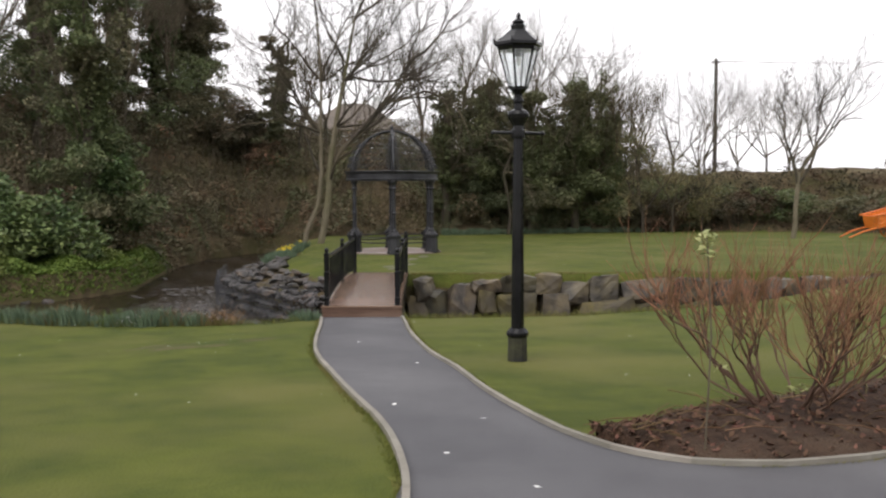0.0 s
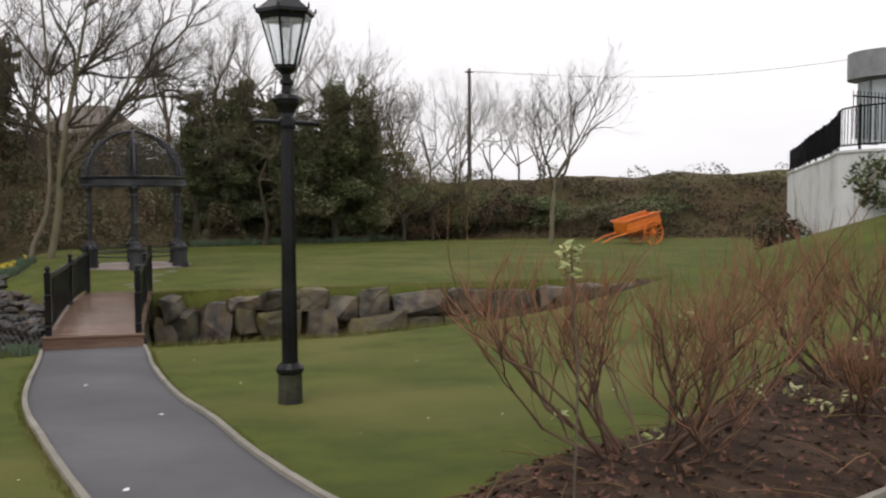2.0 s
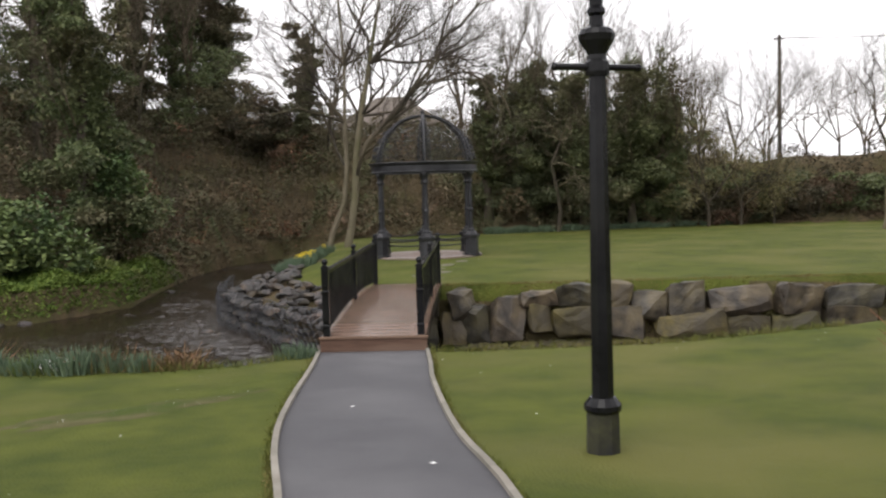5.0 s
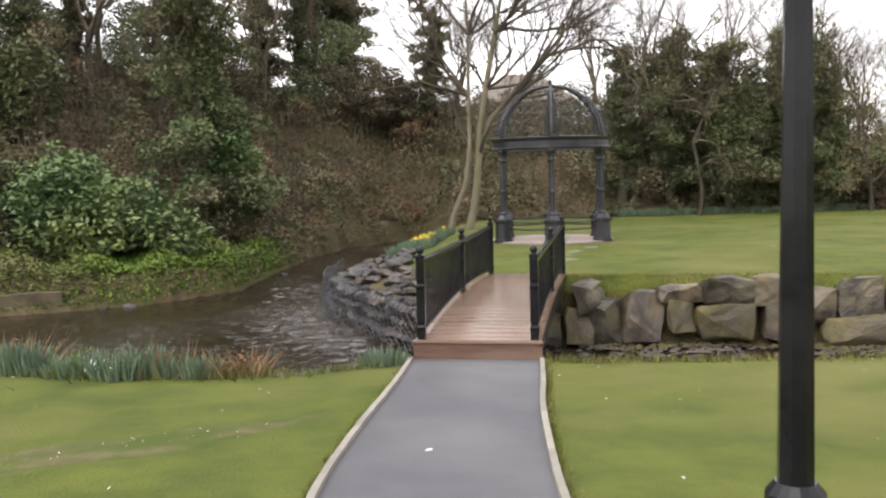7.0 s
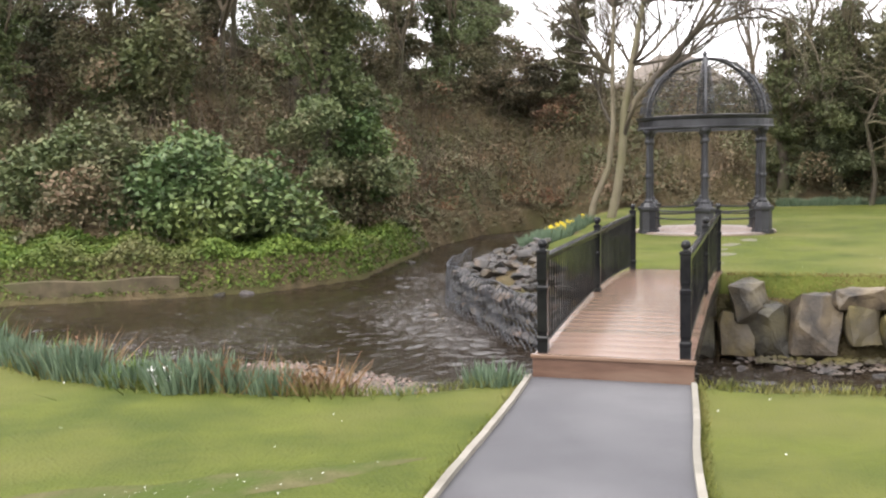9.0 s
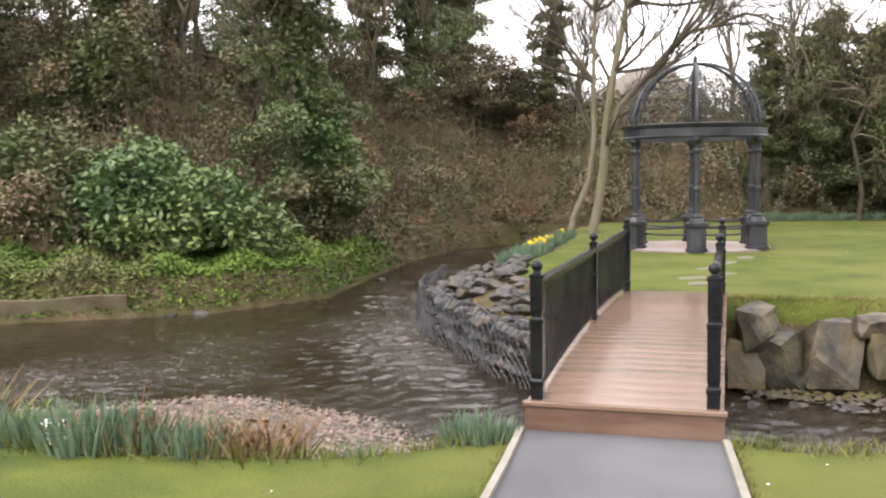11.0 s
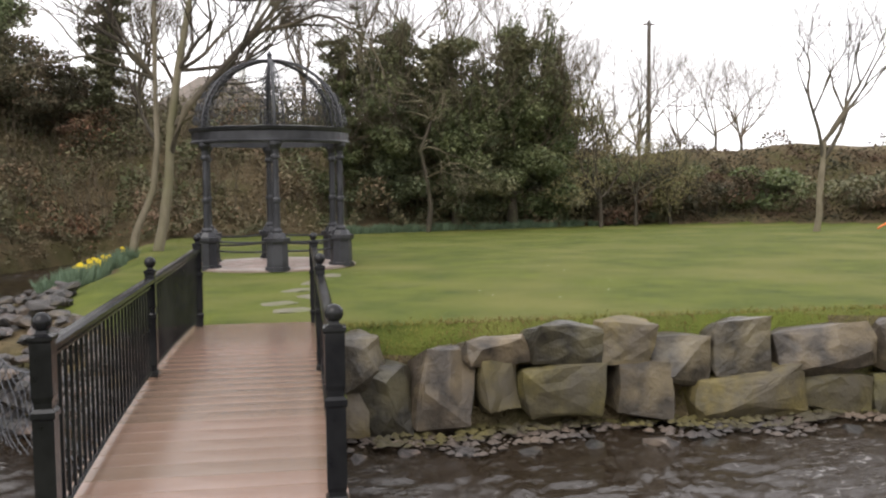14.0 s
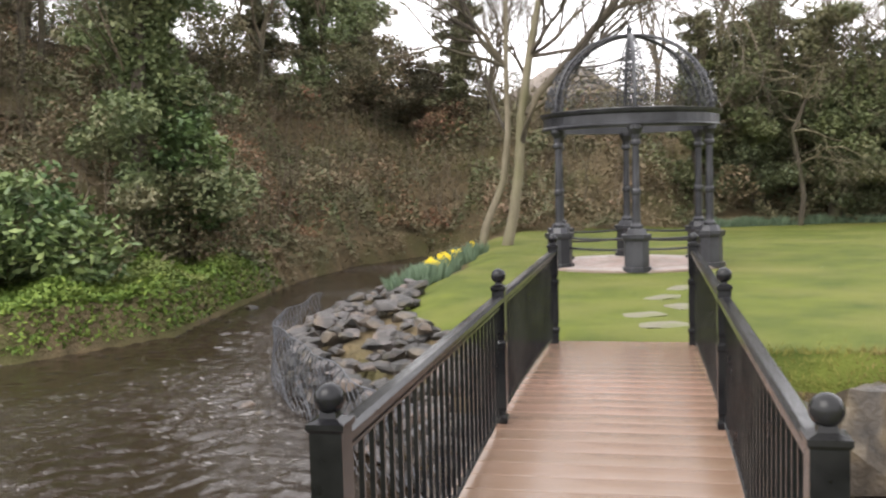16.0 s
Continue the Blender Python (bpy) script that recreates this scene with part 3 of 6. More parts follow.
def scatter_chips():
    r = np.random.RandomState(8)
    n = 5200
    i, k = r.randint(0, 69, n), r.rand(n)
    p = bed_near[i] + (bed_far[i] - bed_near[i]) * k[:, None] + r.normal(0, 0.02, (n, 2))
    z = ground(p[:, 0], p[:, 1]) + 0.015 + 0.10 * np.sin(math.pi * k.clip(0, 1)) ** 0.6 + r.uniform(0, 0.02, n)
    c = np.c_[p, z]
    return flat_quads(r, c, r.uniform(0.015, 0.05, n), r.uniform(0.008, 0.02, n), 0.5)


def flat_quads(r, centre, length, width, tip):
    n = len(centre)
    a = r.rand(n) * math.tau
    u = np.c_[np.cos(a), np.sin(a), r.normal(0, tip, n)]
    u /= np.linalg.norm(u, axis=1)[:, None]
    v = np.cross(u, np.c_[r.normal(0, tip, (n, 2)), np.ones(n)])
    v /= np.linalg.norm(v, axis=1)[:, None]
    u, v = u * length[:, None], v * width[:, None]
    return np.stack([centre - u - v * 0.6, centre - u * 0.1 - v, centre + u, centre - u * 0.1 + v], 1)


tagged(quads_object("bark_chips", scatter_chips(), M_CHIP), "loose brown bark chips on the bed", "bark chips", kind="stuff")


# ---- footbridge ----
HALF, LENGTH = 0.62, 6.26


def deck_z(y):
    """Top of the arched deck."""
    t = (y + 0.06) / 6.58
    return 0.21 + 0.14 * 4 * t * (1 - t)


def build_bridge():
    root = thing("footbridge", 0, 0, 0, "arched footbridge, brown timber deck, black iron railings, over the stream", "bridge")
    # deck boards
    n = 34
    ys = np.linspace(-0.06, 6.52, n + 1)
    for i in range(n):
        a, b = ys[i] + 0.004, ys[i + 1] - 0.004
        bm = bmesh.new()
        box(bm, -0.69, 0.69, -(b - a) / 2, (b - a) / 2, -0.028, 0.0, 0.003)
        ob = part("plank", bm, M_DECK, root)
        ob.matrix_basis = pose(0, (a + b) / 2, deck_z((a + b) / 2), math.degrees(math.atan2(deck_z(b) - deck_z(a), b - a)))
    # boards at the ends
    for y, s in ((-0.075, -1), (6.545, 1)):
        bm = bmesh.new()
        box(bm, -0.70, 0.70, y - 0.02, y + 0.012, -0.05, 0.178, 0.004)
        part("riser_board", bm, M_FASCIA, root)
    bm = bmesh.new()
    box(bm, -0.715, 0.715, -0.115, -0.055, 0.178, 0.214, 0.006)
    part("nosing", bm, M_DECK, root)
    # side beams follow the arch
    for side in (-1, 1):
        bm = bmesh.new()
        yy = np.linspace(-0.05, 6.5, 25)
        x0, x1 = side * 0.60, side * 0.68
        rings = [[bm.verts.new((x, y, deck_z(y) + dz)) for x, dz in ((x0, -0.24), (x1, -0.24), (x1, -0.032), (x0, -0.032))] for y in yy]
        for a, b in zip(rings, rings[1:]):
            for k in range(4):
                bm.faces.new((a[k], a[(k + 1) % 4], b[(k + 1) % 4], b[k]))
        bm.faces.new(rings[0][::-1])
        bm.faces.new(rings[-1])
        bmesh.ops.recalc_face_normals(bm, faces=bm.faces)
        part("side_beam", bm, M_IRON, root)
    # posts
    for side in (-1, 1):
        for y, top in ((0.0, 1.19), (2.98, 1.20), (6.26, 1.19)):
            base = deck_z(y) - 0.0
            x = side * HALF
            bm = bmesh.new()
            s = 0.045 if y != 2.98 else 0.036
            low = base if y != 2.98 else base - 0.1
            k = s * 1.414
            lathe(bm, [(k, low), (k, low + 0.10), (k * 1.14, low + 0.115), (k * 1.14, low + 0.135), (k * 0.86, low + 0.15), (k * 0.86, low + 0.17), (k, low + 0.19),
                       (k, top - 0.42), (k * 1.14, top - 0.41), (k * 1.14, top - 0.385), (k * 0.84, top - 0.37), (k * 0.84, top - 0.345), (k, top - 0.32),
                       (k, top - 0.085), (k * 1.16, top - 0.075), (k * 1.16, top - 0.06), (k * 0.55, top - 0.05), (k * 0.45, top - 0.03)], 4, math.pi / 4, (x, y, 0))
            post = part("post", bm, M_IRON, root)
            bm = bmesh.new()
            bmesh.ops.create_uvsphere(bm, u_segments=14, v_segments=9, radius=0.043, matrix=Matrix.Translation((x, y, top)))
            part("finial", bm, M_IRON, post, smooth=True)
        # rails and balusters between the posts
        for ya, yb in ((0.045, 2.945), (3.015, 6.215)):
            x = side * HALF
            bm = bmesh.new()
            yy = np.linspace(ya, yb, 9)
            ring = ((-0.034, -0.02), (-0.034, 0.004), (-0.02, 0.018), (0.02, 0.018), (0.034, 0.004), (0.034, -0.02))
            rings = [[bm.verts.new((x + a, y, 1.075 + b)) for a, b in ring] for y in yy]
            for p, q in zip(rings, rings[1:]):
                for k in range(6):
                    bm.faces.new((p[k], p[(k + 1) % 6], q[(k + 1) % 6], q[k]))
            bm.faces.new(rings[0][::-1])
            bm.faces.new(rings[-1])
            bmesh.ops.recalc_face_normals(bm, faces=bm.faces)
            part("handrail", bm, M_IRON, root)
            bm = bmesh.new()
            box(bm, x - 0.02, x + 0.02, ya, yb, 1.022, 1.034)
            part("top_bar", bm, M_IRON, root)
            bm = bmesh.new()
            tube(bm, [(x, y, deck_z(y) + 0.06) for y in np.linspace(ya, yb, 14)], 0.016, 4)
            part("bottom_rail", bm, M_IRON, root)
            count = int(round((yb - ya) / 0.112))
            for k in range(1, count):
                y = ya + (yb - ya) * k / count
                bm = bmesh.new()
                box(bm, x - 0.008, x + 0.008, y - 0.008, y + 0.008, deck_z(y) + 0.055, 1.028)
                part("baluster", bm, M_IRON, root)
    # abutments
    return root


build_bridge()


# ---- boulder wall along the far bank ----
def block_mesh(name, size, seed, mat):
    """A quarried block: chipped corners, bulged faces, uneven skin."""
    rng = random.Random(seed)
    hx, hy, hz = (c / 2 for c in size)
    bm = bmesh.new()
    for _ in range(30):
        v = Vector((rng.gauss(0, 1), rng.gauss(0, 1), rng.gauss(0, 1)))
        k = sum(abs(c) ** 3.6 for c in v) ** (1 / 3.6)
        v = v / k * rng.uniform(0.86, 1.03)
        bm.verts.new((v.x * hx, v.y * hy, v.z * hz))
    for sx in (-1, 1):
        for sz in (-1, 1):
            k = rng.uniform(0.70, 0.97)
            bm.verts.new((sx * hx * k, -hy * rng.uniform(0.6, 0.95), sz * hz * rng.uniform(0.75, 0.98)))
    bmesh.ops.convex_hull(bm, input=bm.verts)
    bmesh.ops.delete(bm, geom=[v for v in bm.verts if not v.link_faces], context="VERTS")
    for limit in (0.2, 0.11):
        bmesh.ops.subdivide_edges(bm, edges=[e for e in bm.edges if e.calc_length() > limit], cuts=1, use_grid_fill=True)
    off = Vector((seed * 1.7, seed * 0.9, 0))
    for v in bm.verts:
        v.co += 0.045 * noise.noise_vector(v.co * 2.6 + off) + 0.020 * noise.noise_vector(v.co * 6 + off) + 0.007 * noise.noise_vector(v.co * 11 + off)
    me = bpy.data.meshes.new(name)
    bmesh.ops.triangulate(bm, faces=bm.faces)
    bm.to_mesh(me)
    bm.free()
    me.materials.append(mat)
    return me


def build_wall():
    root = thing("boulder_wall", 0, 0, 0, "retaining wall of large angular mossy boulders above the stream", "stone wall", kind="structure")
    # span along the wall, foot, top, and whether it is mossy
    rows = [(0.78, 1.33, -0.37, 0.19, 0), (1.06, 1.67, -0.95, -0.13, 0), (1.56, 2.26, -0.95, 0.0, 0), (2.10, 2.95, -0.22, 0.09, 0), (2.28, 2.79, -0.75, -0.18, 1), (2.76, 3.75, -0.80, -0.20, 1),
            (2.88, 3.86, -0.24, 0.26, 0), (3.70, 4.38, -0.24, 0.27, 1), (3.80, 4.55, -0.85, -0.20, 0), (4.25, 5.02, -0.49, 0.06, 0), (4.65, 6.12, -0.95, -0.38, 1),
            (4.94, 5.75, -0.45, 0.20, 0), (5.70, 7.05, -0.46, 0.10, 0), (6.04, 6.95, -0.92, -0.42, 1), (0.60, 1.10, -0.95, -0.30, 1), (6.9, 7.9, -0.92, -0.44, 1), (6.98, 7.95, -0.50, 0.14, 0),
            (7.85, 8.9, -0.90, -0.36, 0), (7.9, 9.15, -0.40, 0.08, 0), (8.85, 9.8, -0.9, -0.34, 1), (9.1, 10.1, -0.38, 0.13, 0)]
    rng = random.Random(12)
    x = 9.8
    while x < 14:
        w = rng.uniform(0.7, 1.2)
        rows.append((x, x + w, -0.9, -0.3, rng.random() < 0.3))
        rows.append((x + 0.3, x + 0.3 + w, -0.36, rng.uniform(0.08, 0.22), 0))
        x += w
    for x in (-1.2, -0.6, 0.0):
        rows.append((x, x + 0.64, -1.0, -0.34, 0))
        rows.append((x, x + 0.62, -0.4, 0.10, 0))
    for i, (x0, x1, z0, z1, mossy) in enumerate(rows):
        w, hgt, dep = x1 - x0, z1 - z0, rng.uniform(0.75, 0.95)
        me = block_mesh("boulder", (w * 1.01, dep, hgt * 1.06), 100 + i, M_BOULDER_MOSS if mossy else M_BOULDER)
        back = 0.03 * max(0.0, (x0 + x1) / 2 - 6) + (0.10 if z0 > -0.55 else 0.0)
        place_mesh("boulder", me, pose((x0 + x1) / 2, 5.42 + dep / 2 + back + rng.uniform(-0.05, 0.05), (z0 + z1) / 2 - (0.03 if z0 > -0.55 else 0), rng.uniform(-12, 2), rng.uniform(-9, 9), rng.uniform(-14, 14)), root)
    return root


build_wall()


# ---- gazebo ----
def build_gazebo():
    gx0, gy0, gz0 = -0.03, 14.45, 0.2
    root = thing("gazebo", gx0, gy0, gz0, "black cast-iron garden gazebo with open wirework dome on six columns", "gazebo")
    R = 1.42
    corners = []
    for k in range(6):
        a = math.radians(-86 + 60 * k)
        px, py = R * math.cos(a), R * math.sin(a)
        corners.append((px, py, a))
        bm = bmesh.new()
        for (w0, w1, z0, z1) in ((0.185, 0.185, 0.0, 0.08), (0.16, 0.155, 0.08, 0.50), (0.175, 0.19, 0.50, 0.545), (0.19, 0.19, 0.545, 0.60), (0.14, 0.11, 0.60, 0.69)):
            lathe(bm, [(w0 * 1.3, z0), (w1 * 1.3, z1)], 8, a + math.pi / 8, (px, py, 0))
        part("plinth", bm, M_IRON_OLD, root)
        bm = bmesh.new()
        lathe(bm, [(0.10, 0.69), (0.105, 0.73), (0.070, 0.77), (0.067, 0.80), (0.064, 1.22), (0.08, 1.25), (0.08, 1.30), (0.062, 1.33), (0.054, 2.00), (0.085, 2.03), (0.085, 2.07), (0.065, 2.10), (0.07, 2.18), (0.12, 2.27), (0.12, 2.33)], 14, 0, (px, py, 0))
        part("column", bm, M_IRON_OLD, root, smooth=False)
    # ring beam with mouldings
    bm = bmesh.new()
    prof = ((1.36, 2.31), (1.50, 2.31), (1.52, 2.35), (1.49, 2.38), (1.49, 2.52), (1.53, 2.55), (1.55, 2.60), (1.40, 2.62), (1.38, 2.50))
    rings = []
    for k in range(48):
        a = k * math.tau / 48
        rings.append([bm.verts.new((r * math.cos(a), r * math.sin(a), z)) for r, z in prof])
    for i in range(48):
        p, q = rings[i], rings[(i + 1) % 48]
        for j in range(len(prof)):
            bm.faces.new((p[j], p[(j + 1) % len(prof)], q[(j + 1) % len(prof)], q[j]))
    bmesh.ops.recalc_face_normals(bm, faces=bm.faces)
    part("ring_beam", bm, M_IRON_OLD, root)
    # dome: ribs, hoops, scroll panels
    top, base = 3.92, 2.61

    def dome(a, t, off=0.0):
        r = (1.46 + off) * math.cos(t * math.pi / 2)
        return (r * math.cos(a), r * math.sin(a), base + (top - base + off) * math.sin(t * math.pi / 2))
    for k in range(6):
        a = math.radians(-86 + 60 * k)
        bm = bmesh.new()
        tube(bm, [dome(a, t) for t in np.linspace(0, 0.985, 18)], 0.032, 6)
        part("rib", bm, M_IRON_OLD, root)
        bm = bmesh.new()
        for s in (-0.12, 0.12):
            tube(bm, [dome(a + s * (1 - 0.35 * t), t) for t in np.linspace(0, 0.93, 14)], 0.010, 4)
        for j in range(9):
            t0, t1 = j / 9 * 0.9, (j + 1) / 9 * 0.9
            pts = []
            for q in np.linspace(0, 1, 12):
                w = 0.115 * math.sin(q * math.tau) * (1 - 0.35 * t0)
                pts.append(dome(a + w, t0 + (t1 - t0) * q))
            tube(bm, pts, 0.009, 4)
            pts = [dome(a - 0.115 * math.sin(q * math.tau) * (1 - 0.35 * t0), t0 + (t1 - t0) * q) for q in np.linspace(0, 1, 12)]
            tube(bm, pts, 0.009, 4)
        part("scroll_panel", bm, M_IRON_OLD, root, "wrought scrollwork strip")
        # curled wires between the ribs, thinning out towards the top
        for row, t in enumerate((0.08, 0.19, 0.31, 0.44)):
            n = (8, 8, 6, 4)[row]
            for j in range(n):
                b0, wide = a + math.radians(60) * (j + 0.5) / n, math.radians(60) / n * 0.5
                flip = 1 if (j + row) % 2 else -1
                bm = bmesh.new()
                tube(bm, [dome(b0 + wide * (1 - 0.055 * q) * math.cos(q * 0.75) * flip, t + 0.055 * (1 - 0.055 * q) * math.sin(q * 0.75)) for q in range(13)], 0.0065, 4)
                part("scroll", bm, M_IRON_OLD, root)
    bm = bmesh.new()
    lathe(bm, [(0.10, 3.88), (0.12, 3.92), (0.05, 3.96), (0.045, 4.0), (0.06, 4.04), (0.02, 4.09), (0.005, 4.13)], 12)
    part("finial", bm, M_IRON_OLD, root)
    bm = bmesh.new()
    tube(bm, [(0, 0, 2.55), (0, 0, 3.9)], 0.012, 6)
    part("hanging_rod", bm, M_IRON_OLD, root)
    # rails between plinths, open on the side of the bridge path
    for k in range(6):
        if k == 1:
            continue
        p, q = corners[k], corners[(k + 1) % 6]
        for z in (0.36, 0.53):
            bm = bmesh.new()
            pts = []
            for t in np.linspace(0.1, 0.9, 8):
                pts.append((p[0] + (q[0] - p[0]) * t, p[1] + (q[1] - p[1]) * t, z - 0.03 * math.sin(t * math.pi)))
            tube(bm, pts, 0.02, 6)
            part("rail", bm, M_IRON_OLD, root)
    # paved floor
    floor = thing("gazebo_floor", gx0, gy0, gz0, "round floor of pinkish wet paving bricks under the gazebo", "paving", kind="structure")
    bm = bmesh.new()
    lathe(bm, [(1.58, -0.05), (1.58, 0.012)], 48)
    part("bedding", bm, M_BRICK, floor)
    shared = {}
    for ring in range(8):
        r0, r1 = 0.08 + ring * 0.185, 0.08 + ring * 0.185 + 0.175
        n = max(6, int(math.tau * (r0 + 0.09) / 0.36))
        for k in range(n):
            if ring not in shared:
                bm = bmesh.new()
                da = math.tau / n / 2 * 0.965
                pts = [(r0 * math.cos(-da), r0 * math.sin(-da)), (r1 * math.cos(-da), r1 * math.sin(-da)), (r1, 0), (r1 * math.cos(da), r1 * math.sin(da)), (r0 * math.cos(da), r0 * math.sin(da))]
                lo = [bm.verts.new((x, y, 0.0)) for x, y in pts]
                hi = [bm.verts.new((x, y, 0.03)) for x, y in pts]
                bm.faces.new(hi)
                for i in range(5):
                    bm.faces.new((lo[i], lo[(i + 1) % 5], hi[(i + 1) % 5], hi[i]))
                m2 = bpy.data.meshes.new("paver")
                bm.to_mesh(m2)
                bm.free()
                m2.materials.append(M_BRICK)
                shared[ring] = m2
            place_mesh("paver", shared[ring], pose(0, 0, 0, 0, 0, 360 * k / n + ring * 17), floor)


build_gazebo()

for sx, sy, sw in ((0.39, 7.55, 0.56), (0.20, 8.27, 0.50), (0.62, 8.95, 0.52), (0.42, 9.8, 0.54), (0.66, 10.8, 0.5), (1.0, 11.9, 0.5)):
    me = rock_mesh("stepping_stone", (sw * 1.15, sw * 0.85, 0.06), int(sx * 100 + sy * 10), M_STEP, 22, 2.4)
    ob = place_mesh("stepping_stone", me, pose(sx, sy, ground_z(sx, sy) + 0.0, 0, 0, sx * 90))
    tagged(ob, "pale flat stepping stone set in the lawn", "stepping stone", "stepping stones to the gazebo")


# ---- lamp ----
def build_lamp():
    x, y = 2.19, -5.97
    z0 = ground_z(x, y) - 0.02
    root = thing("street_lamp", x, y, z0, "black Victorian lamp post with six-sided glass lantern, mossy foot", "street lamp")
    t = math.pi / 8
    bm = bmesh.new()
    lathe(bm, [(0.115, 0.0), (0.118, 0.02), (0.112, 0.30)], 8, t)
    part("foot", bm, M_MOSSY, root, "moss-stained iron foot")
    bm = bmesh.new()
    lathe(bm, [(0.118, 0.30), (0.128, 0.32), (0.128, 0.35), (0.10, 0.385), (0.088, 0.40)], 16)
    part("collar", bm, M_IRON, root)
    bm = bmesh.new()
    lathe(bm, [(0.078, 0.39), (0.074, 0.9), (0.058, 2.52), (0.058, 2.55)], 8, t)
    part("shaft", bm, M_IRON, root)
    bm = bmesh.new()
    lathe(bm, [(0.078, 2.54), (0.082, 2.57), (0.082, 2.63), (0.066, 2.65), (0.062, 2.68), (0.085, 2.72), (0.118, 2.77), (0.125, 2.81), (0.105, 2.845), (0.05, 2.87), (0.045, 2.93), (0.062, 2.95), (0.062, 2.975), (0.045, 3.0), (0.046, 3.03), (0.075, 3.06), (0.10, 3.085), (0.10, 3.105)], 16)
    part("capital", bm, M_IRON, root, smooth=False)
    bar = Matrix.Rotation(math.radians(21), 4, "Z")
    bm = bmesh.new()
    lathe(bm, [(0.022, -0.30), (0.024, -0.08), (0.03, -0.06), (0.03, 0.06), (0.024, 0.08), (0.022, 0.30)], 8)
    for s in (-1, 1):
        bmesh.ops.create_uvsphere(bm, u_segments=8, v_segments=6, radius=0.03, matrix=Matrix.Translation((0, 0, s * 0.305)))
    bmesh.ops.transform(bm, verts=bm.verts, matrix=Matrix.Translation((0, 0, 2.60)) @ bar @ Matrix.Rotation(math.pi / 2, 4, "Y"))
    part("ladder_bar", bm, M_IRON, root)
    # lantern
    lantern = new("lantern")
    lantern.parent = root
    bm = bmesh.new()
    rot = math.radians(10)
    cb, ct, zb, zt = 0.105, 0.235, 3.105, 3.55
    ring = lambda r, z: [Vector((r * math.cos(rot + k * math.tau / 6), r * math.sin(rot + k * math.tau / 6), z)) for k in range(6)]
    bot, topr = ring(cb, zb), ring(ct, zt)
    for k in range(6):
        tube(bm, [bot[k], topr[k]], 0.012, 4)
        tube(bm, [bot[k], bot[(k + 1) % 6]], 0.012, 4)
    lathe(bm, [(0.11, zb - 0.01), (0.115, zb + 0.012)], 6, rot)
    lathe(bm, [(ct, zt - 0.035), (ct + 0.012, zt), (ct + 0.045, zt + 0.02), (ct + 0.045, zt + 0.05), (ct + 0.01, zt + 0.06)], 6, rot)
    part("lantern_frame", bm, M_IRON, root)
    bpy.data.objects.remove(lantern)
    for k in range(6):
        a, b, c, d = bot[k], bot[(k + 1) % 6], topr[(k + 1) % 6], topr[k]
        nrm = (b - a).cross(d - a).normalized() * 0.003
        f = [a, b, c, d]
        pane = mesh_object("pane", [v + nrm for v in f] + [v - nrm for v in f], [(0, 1, 2, 3), (7, 6, 5, 4), (0, 4, 5, 1), (1, 5, 6, 2), (2, 6, 7, 3), (3, 7, 4, 0)], M_GLASS, root, "clear lantern glass")
        pane.visible_shadow = False
    bm = bmesh.new()
    lathe(bm, [(ct + 0.04, zt + 0.05), (0.17, zt + 0.13), (0.10, zt + 0.19), (0.085, zt + 0.2), (0.09, zt + 0.24), (0.06, zt + 0.27)], 6, rot)
    for k in range(6):
        v = ring(ct + 0.048, zt + 0.05)[k]
        tube(bm, [v, v + Vector((0, 0, 0.045))], [0.014, 0.006], 4)
    part("lantern_roof", bm, M_IRON, root)
    bm = bmesh.new()
    lathe(bm, [(0.06, zt + 0.27), (0.075, zt + 0.285), (0.04, zt + 0.31), (0.02, zt + 0.33), (0.032, zt + 0.345), (0.022, zt + 0.36), (0.006, zt + 0.39)], 12)
    part("lantern_finial", bm, M_IRON, root)
    bm = bmesh.new()
    lathe(bm, [(0.035, zt - 0.10), (0.04, zt - 0.06), (0.04, zt + 0.02)], 10)
    part("lamp_holder", bm, M_IRON, root)
    bm = bmesh.new()
    lathe(bm, [(0.012, zt - 0.2), (0.03, zt - 0.17), (0.032, zt - 0.13), (0.02, zt - 0.1)], 10)
    part("bulb", bm, M_FROST, root, smooth=True)


build_lamp()


# ---- plants ----
def leaf_quads(r, centre, size, flat=0.5):
    """Loose leaves at centre points, turned at random; flat: how much they face up."""
    n = len(centre)
    nrm = r.normal(0, 1, (n, 3))
    nrm[:, 2] = np.abs(nrm[:, 2]) + flat
    nrm /= np.linalg.norm(nrm, axis=1)[:, None]
    u = np.cross(nrm, r.normal(0, 1, (n, 3)))
    u /= np.linalg.norm(u, axis=1)[:, None]
    v = np.cross(nrm, u)
    s = (size * r.uniform(0.6, 1.35, n))[:, None]
    return np.stack([centre - u * s, centre - v * s * 0.45 - u * s * 0.1, centre + u * s, centre + v * s * 0.45 - u * s * 0.1], 1)


def cloud(r, n, lobes):
    """Points near the skin of a set of lobes (x, y, z, rx, ry, rz)."""
    lobes = np.array(lobes, float)
    vol = lobes[:, 3] * lobes[:, 4] + lobes[:, 3] * lobes[:, 5]
    pick = r.choice(len(lobes), n, p=vol / vol.sum())
    d = r.normal(0, 1, (n, 3))
    d /= np.linalg.norm(d, axis=1)[:, None]
    k = 1 - np.abs(r.normal(0, 0.22, n))
    wob = 1 + 0.18 * np.sin(d[:, 0] * 5 + pick) * np.cos(d[:, 2] * 6 + pick * 2) + 0.12 * np.sin(d[:, 1] * 9 + pick * 3)
    return lobes[pick, :3] + d * lobes[pick, 3:] * (k * wob)[:, None]


